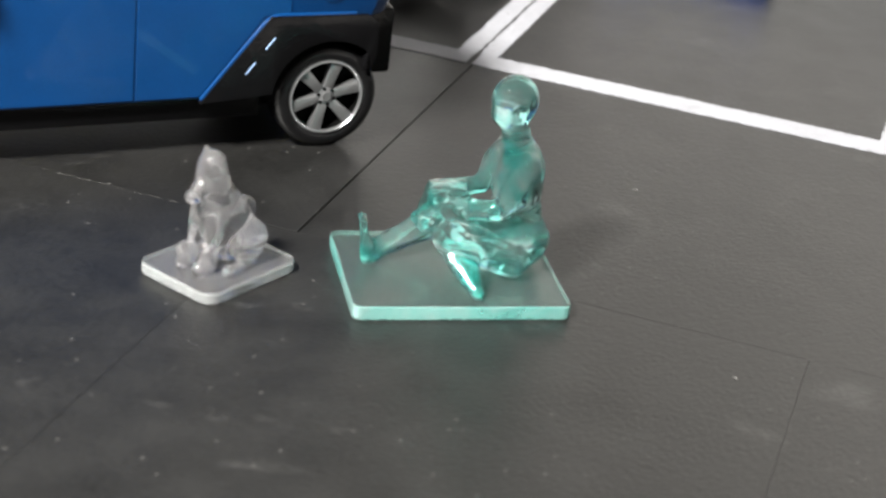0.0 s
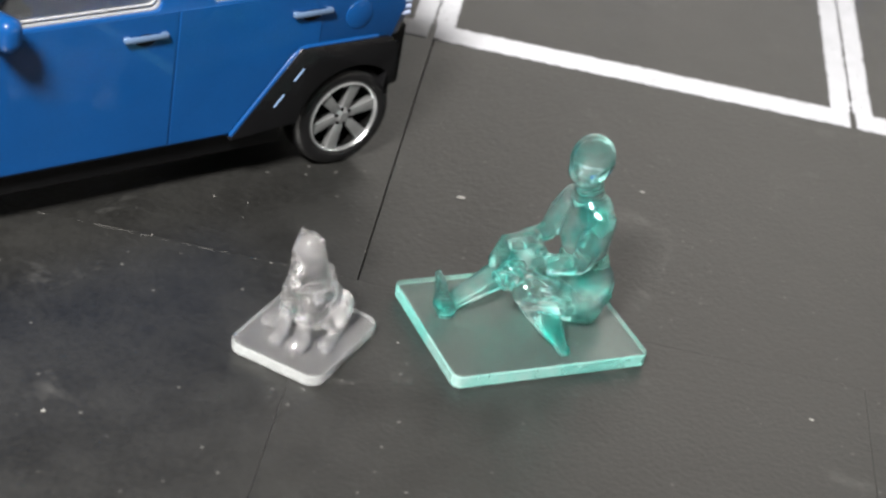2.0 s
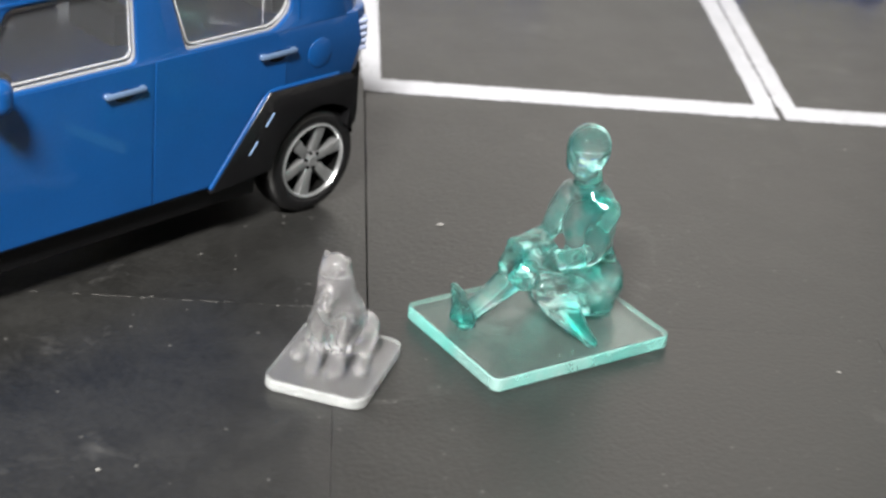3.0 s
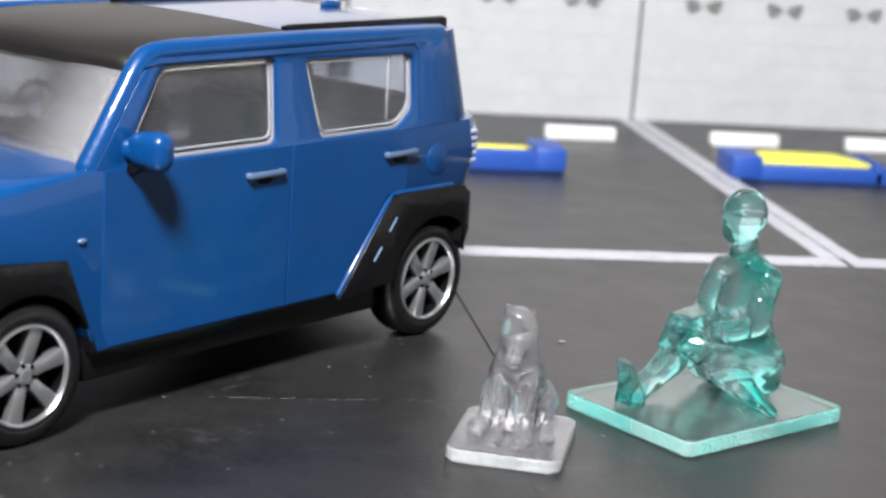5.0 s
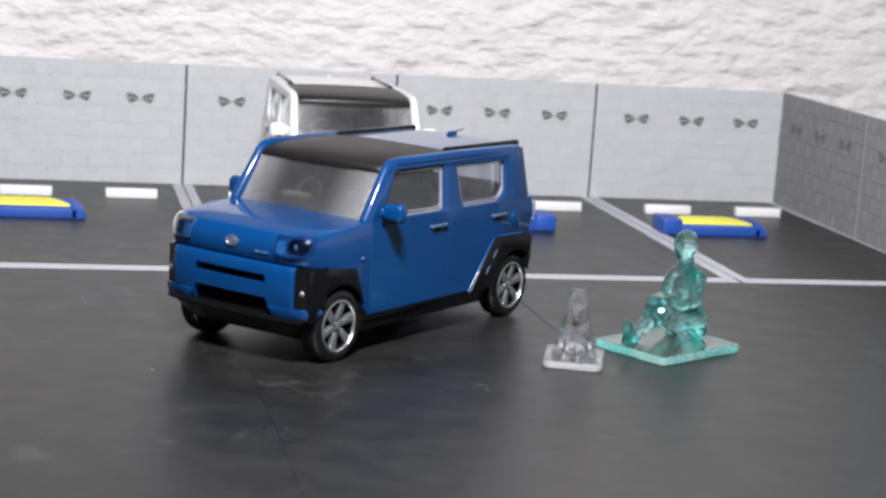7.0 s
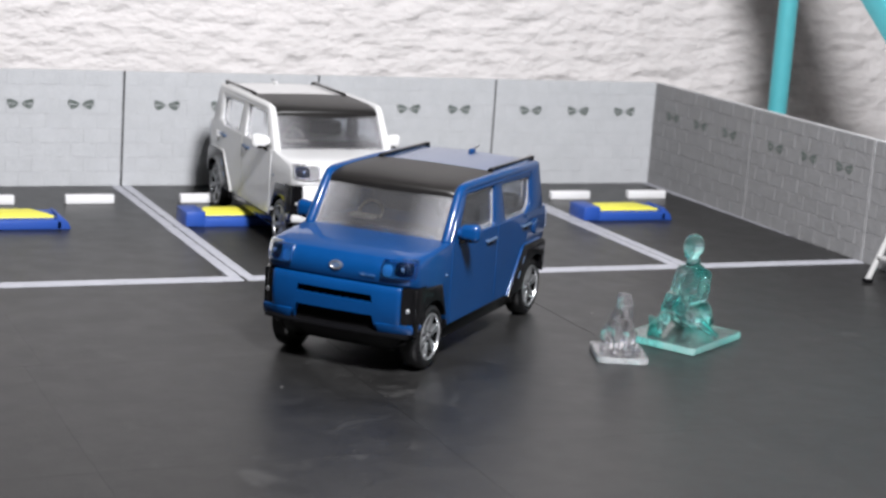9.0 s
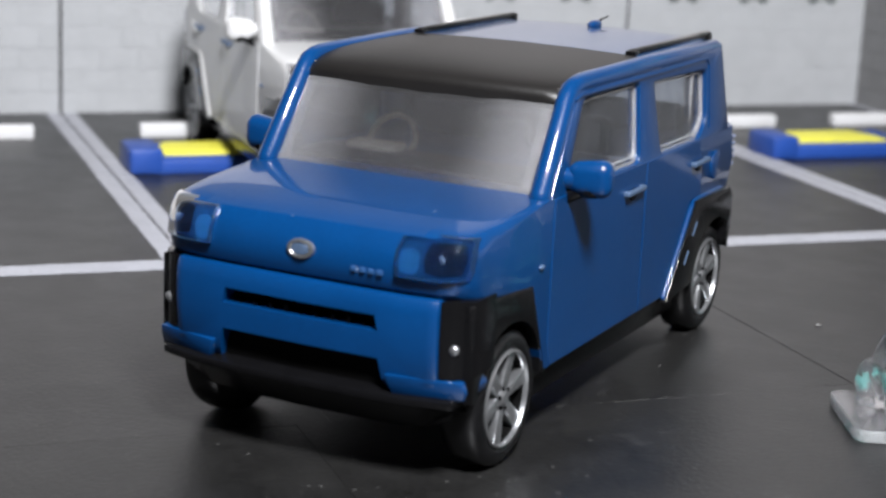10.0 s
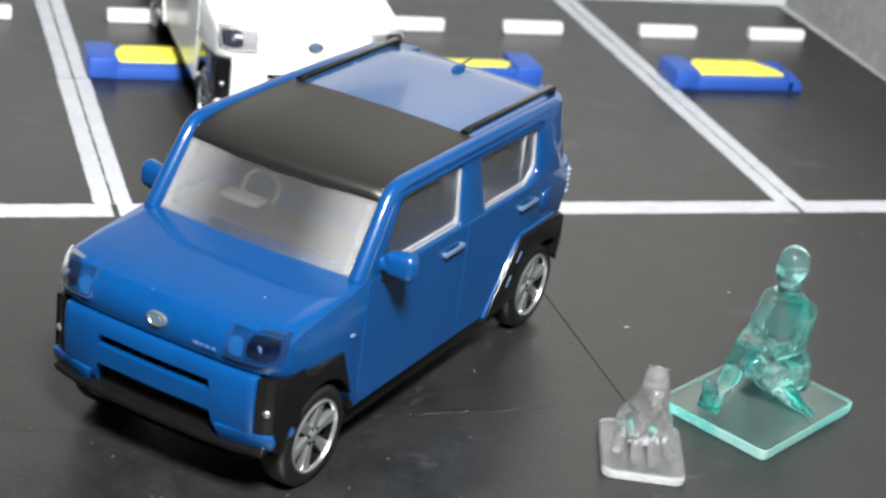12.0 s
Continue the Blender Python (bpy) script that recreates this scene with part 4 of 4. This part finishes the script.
def seated_figure():
    bm = ball(0.295, 0.045, 0.205, 0.168, 0.172, 0.150)                      # seat
    limb((0.305, 0.05, 0.22), (0.295, 0.085, 0.54), 0.120, 0.108, bm)        # trunk
    ball(0.300, 0.085, 0.46, 0.118, 0.148, 0.170, bm)
    ball(0.290, 0.09, 0.605, 0.092, 0.146, 0.076, bm)                        # shoulders
    limb((0.272, 0.095, 0.60), (0.255, 0.095, 0.73), 0.058, 0.066, bm)       # neck
    ball(0.240, 0.095, 0.858, 0.108, 0.098, 0.118, bm)                       # head
    ball(0.215, 0.095, 0.795, 0.080, 0.076, 0.072, bm)
    limb((0.25, 0.12, 0.155), (0.00, 0.155, 0.265), 0.104, 0.082, bm)        # stretched leg
    limb((0.00, 0.155, 0.245), (-0.335, 0.115, 0.100), 0.076, 0.044, bm)
    hull([(-0.415, y, 0.268) for y in (0.070, 0.160)] + [(-0.375, y, 0.262) for y in (0.064, 0.166)]
         + [(-0.385, y, 0.055) for y in (0.050, 0.180)] + [(-0.320, y, 0.055) for y in (0.050, 0.180)], bm)
    limb((0.25, -0.06, 0.165), (-0.02, -0.035, 0.245), 0.108, 0.080, bm)     # folded leg
    hull([(-0.105, -0.020, 0.300), (-0.112, -0.080, 0.235), (0.090, -0.095, 0.265), (0.080, -0.030, 0.310), (0.095, -0.110, 0.185),
          (-0.070, -0.100, 0.175), (0.048, -0.325, 0.066), (0.098, -0.330, 0.066), (0.090, -0.325, 0.105), (0.055, -0.300, 0.110)], bm)
    hull([(-0.120, 0.02, 0.445), (0.055, 0.00, 0.455), (0.070, 0.165, 0.450), (-0.105, 0.175, 0.440),
          (-0.150, -0.03, 0.290), (0.060, -0.06, 0.280), (0.090, 0.190, 0.270), (-0.130, 0.200, 0.280)], bm)     # clasped knees
    join(bm, box(-0.052, 0.052, -0.052, 0.052, -0.052, 0.052, 0.012), pose(-0.115, 0.000, 0.320, 30, 20, 40))
    limb((0.300, -0.030, 0.590), (0.200, -0.070, 0.400), 0.062, 0.050, bm)   # near arm over the knee
    limb((0.200, -0.070, 0.390), (-0.02, 0.010, 0.365), 0.050, 0.046, bm)
    limb((0.250, 0.205, 0.585), (0.17, 0.215, 0.405), 0.060, 0.050, bm)
    limb((0.17, 0.215, 0.395), (-0.02, 0.165, 0.37), 0.050, 0.046, bm)
    ball(0.10, 0.07, 0.25, 0.13, 0.120, 0.080, bm)
    return bm


def sitting_dog():
    b = 0.050
    bm = limb((0.070, 0, b + 0.12), (-0.050, 0, b + 0.34), 0.138, 0.098)
    limb((-0.050, 0, b + 0.33), (-0.075, 0, b + 0.480), 0.094, 0.073, bm)
    limb((-0.09, 0, b + 0.425), (-0.150, 0, b + 0.395), 0.050, 0.040, bm)
    ball(-0.188, 0, b + 0.372, 0.040, 0.042, 0.040, bm)
    for s in (-1, 1):
        limb((-0.062, s * 0.046, b + 0.515), (-0.060, s * 0.054, b + 0.548), 0.027, 0.010, bm)
        limb((-0.08, s * 0.055, b + 0.26), (-0.130, s * 0.05, b + 0.04), 0.046, 0.034, bm)
        ball(-0.165, s * 0.052, b + 0.030, 0.048, 0.036, 0.034, bm)
        ball(0.075, s * 0.108, b + 0.115, 0.100, 0.052, 0.112, bm)
        limb((0.06, s * 0.130, b + 0.030), (-0.045, s * 0.142, b + 0.030), 0.034, 0.030, bm)
        ball(-0.072, s * 0.146, b + 0.030, 0.038, 0.034, 0.032, bm)
    for p, q in (((0.17, 0.02, b + 0.05), (0.218, 0.03, b + 0.13)), ((0.218, 0.03, b + 0.13), (0.205, 0.03, b + 0.20)), ((0.205, 0.03, b + 0.20), (0.150, 0.02, b + 0.25))):
        limb(p, q, 0.032, 0.030, bm)
    return bm


acrylic("seated_figurine", seated_figure(), base_plate(0.99, 0.755, 0.072, 0.045), (TEAL_GLASS, TEAL_FROST, TEAL_EDGE), "translucent teal acrylic seated figurine on a square base plate", "figurine", 0.814, -2.836, 30.2, 0.0125)
acrylic("dog_figurine", sitting_dog(), base_plate(0.575, 0.465, 0.060, 0.07), (CLEAR_GLASS, CLEAR_FROST, CLEAR_EDGE), "clear acrylic sitting dog figurine on a rounded base plate", "figurine", -0.126, -3.275, 70.5, 0.011)


# ---- step ladder by the side wall ----
def step_ladder(x, y):
    ob = thing("step_ladder", "light grey toy step ladder leaning by the block wall", "ladder", x, y, 0, 0)
    for s in (-1, 1):
        for dx, name in ((0.0, "rail"), (0.95, "back_leg")):
            bm = limb((dx, s * 0.30, 0.03), (0.50, s * 0.20, 1.36), 0.036, 0.032)
            rail = part(name, bm, LADDER_GREY, ob)
            part("rubber_foot", box(dx - 0.045, dx + 0.045, s * 0.30 - 0.045, s * 0.30 + 0.045, 0, 0.05, 0.012), TRIM, rail, "black rubber foot")
    for k in range(4):
        f = (0.22 + 0.25 * k)
        part("rung", box(0.50 * f - 0.05, 0.50 * f + 0.05, -0.30 + 0.10 * f, 0.30 - 0.10 * f, 1.36 * f - 0.018, 1.36 * f + 0.018, 0.008), LADDER_GREY, ob)
    part("top_plate", box(0.42, 0.60, -0.23, 0.23, 1.35, 1.39, 0.012), LADDER_GREY, ob)
    return ob


step_ladder(4.40, -1.24)


# ---- teal post and outdoor stair behind the side wall ----
post = thing("steel_post", "round teal painted steel post behind the side wall", "post", 6.40, 4.0, 0)
part("shaft", lathe([(0, 0.0), (0.135, 0.0), (0.135, 9.0), (0, 9.0)], 24), TEAL_PAINT, post)
part("foot_plate", box(-0.28, 0.28, -0.28, 0.28, -0.05, 0.04, 0.01), TEAL_PAINT, post)

stair = thing("outdoor_stair", "teal steel outdoor stair with pale steps and glazed railing", "stair", 5.62, 0.25, 0)
ZL, RUN, RISE, WIDTH = 2.45, 3.6, 2.9, 0.75
for x in (0.0, WIDTH):
    part("stringer", prism([(0, ZL - 0.34), (0, ZL + 0.02), (RUN, ZL + RISE + 0.02), (RUN, ZL + RISE - 0.42)], x, x + 0.07, lambda u, v, w: (w, u, v), bevel=0.01), TEAL_PAINT, stair)
    part("hand_rail", limb((x + 0.035, 0.0, ZL + 0.62), (x + 0.035, RUN, ZL + RISE + 0.62), 0.032, 0.032), TEAL_PAINT, stair)
    part("rail_pane", prism([(0.03, ZL + 0.08), (0.03, ZL + 0.58), (RUN, ZL + RISE + 0.58), (RUN, ZL + RISE + 0.08)], x + 0.03, x + 0.042, lambda u, v, w: (w, u, v)), CLEAR_RIM, stair, "clear railing pane")
    part("rail_post", limb((x + 0.035, 0.0, ZL), (x + 0.035, 0.0, ZL + 0.62), 0.03, 0.03), TEAL_PAINT, stair)
for k in range(12):
    y, z = RUN * k / 12, ZL + RISE * (k + 1) / 12
    part("step", box(0.07, WIDTH, y, y + RUN / 12 + 0.03, z - RISE / 12, z, 0.01), STEP_GREY, stair, "pale grey step")
part("landing", box(0.0, WIDTH + 0.07, -1.35, 0.0, ZL - 0.34, ZL, 0.015), TEAL_PAINT, stair)
part("landing_floor", box(0.05, WIDTH, -1.30, -0.02, ZL, ZL + 0.03, 0.01), STEP_GREY, stair, "pale grey landing floor")
for z in (0.28, 0.62):
    part("landing_rail", limb((0.03, -1.32, ZL + z), (WIDTH, -1.32, ZL + z), 0.028, 0.028), TEAL_PAINT, stair)
for x, y in ((0.18, -0.2), (0.60, -0.2), (0.18, -1.1), (0.60, -1.1)):
    part("support", limb((x, y, 0.03), (x, y, ZL - 0.3), 0.07, 0.07), GREEN_POST, stair, "dark green round support")

cabin = thing("small_booth", "small white booth with dark arched windows behind the wall", "booth", 5.75, -1.0, 0)
part("body", box(0.0, 1.2, 0.0, 1.30, -0.04, 1.78, 0.04), STRIPE, cabin)
for k in range(4):
    y = 0.08 + k * 0.30
    pane = [(y, 1.30), (y + 0.22, 1.30)] + arc(y + 0.11, 1.58, 0.11, 0, 180, 8)
    part("window", prism(pane, -0.012, 0.02, lambda u, v, w: (w, u, v)), PANE_DARK, cabin, "dark arched window")



# ---- dust and crumbs scattered on the boards ----
bm = bmesh.new()
rng = random.Random(5)
marks = [(0.409, -1.783, 0.030), (1.354, -1.33, 0.016), (-3.91, -1.29, 0.02), (-4.55, 1.0, 0.016), (2.88, -0.45, 0.018), (-3.45, -3.65, 0.016), (-4.07, -3.48, 0.018), (-1.04, -4.13, 0.016), (2.204, -3.06, 0.018)]
marks += [(rng.uniform(-6, 4.8), rng.uniform(-6.5, 4.5), rng.choice((0.006, 0.007, 0.009, 0.012))) for _ in range(34)]
marks += [(rng.uniform(-1.5, 2.6), rng.uniform(-4.5, 0), rng.choice((0.005, 0.006, 0.008))) for _ in range(12)]
marks += [(rng.uniform(-1.3, 0.6), rng.uniform(-3.6, -1.9), rng.choice((0.005, 0.006, 0.009))) for _ in range(9)]
marks += [(-1.72 + 2.3 * f + rng.uniform(-0.02, 0.02), -2.735 + rng.uniform(-0.008, 0.004), rng.choice((0.004, 0.006, 0.008))) for f in [rng.random() for _ in range(4)]]
marks += [(-2.9 + 5.5 * f, -2.722 + rng.uniform(-0.006, 0.006), rng.choice((0.004, 0.006))) for f in [rng.random() for _ in range(12)]]
for x, y, r in marks:
    n = 6
    a0 = rng.uniform(0, 6.28)
    vs = []
    for k in range(n):
        rr = r * rng.uniform(0.45, 1.25)
        a = a0 + 6.283 * k / n
        vs.append(bm.verts.new((x + rr * math.cos(a), y + 0.7 * rr * math.sin(a), 0.0035)))
    top = bm.verts.new((x, y, 0.0035 + 0.3 * r))
    for k in range(n):
        bm.faces.new((vs[k], vs[(k + 1) % n], top))
x = -1.66
while x < -0.55:
    step = rng.uniform(0.02, 0.06)
    if rng.random() < 0.45:
        y, h = -2.735 + 0.002 * math.sin(9 * x), rng.uniform(0.0002, 0.0006)
        bm.faces.new([bm.verts.new(p) for p in ((x, y - h, 0.0035), (x + step, y - h * 0.7, 0.0035), (x + step, y + h * 0.7, 0.0040), (x, y + h, 0.0040))])
    x += step
tagged(part("dust", bm, CRUMB, smooth=0), "pale dust and crumbs scattered over the dark boards", "dust", kind="stuff")

# the lens stays focused on the blue car
cam.data.dof.use_dof = True
cam.data.dof.focus_object = next(o for o in blue_car.children if o.name.startswith("steering_wheel"))
cam.data.dof.aperture_fstop = 70
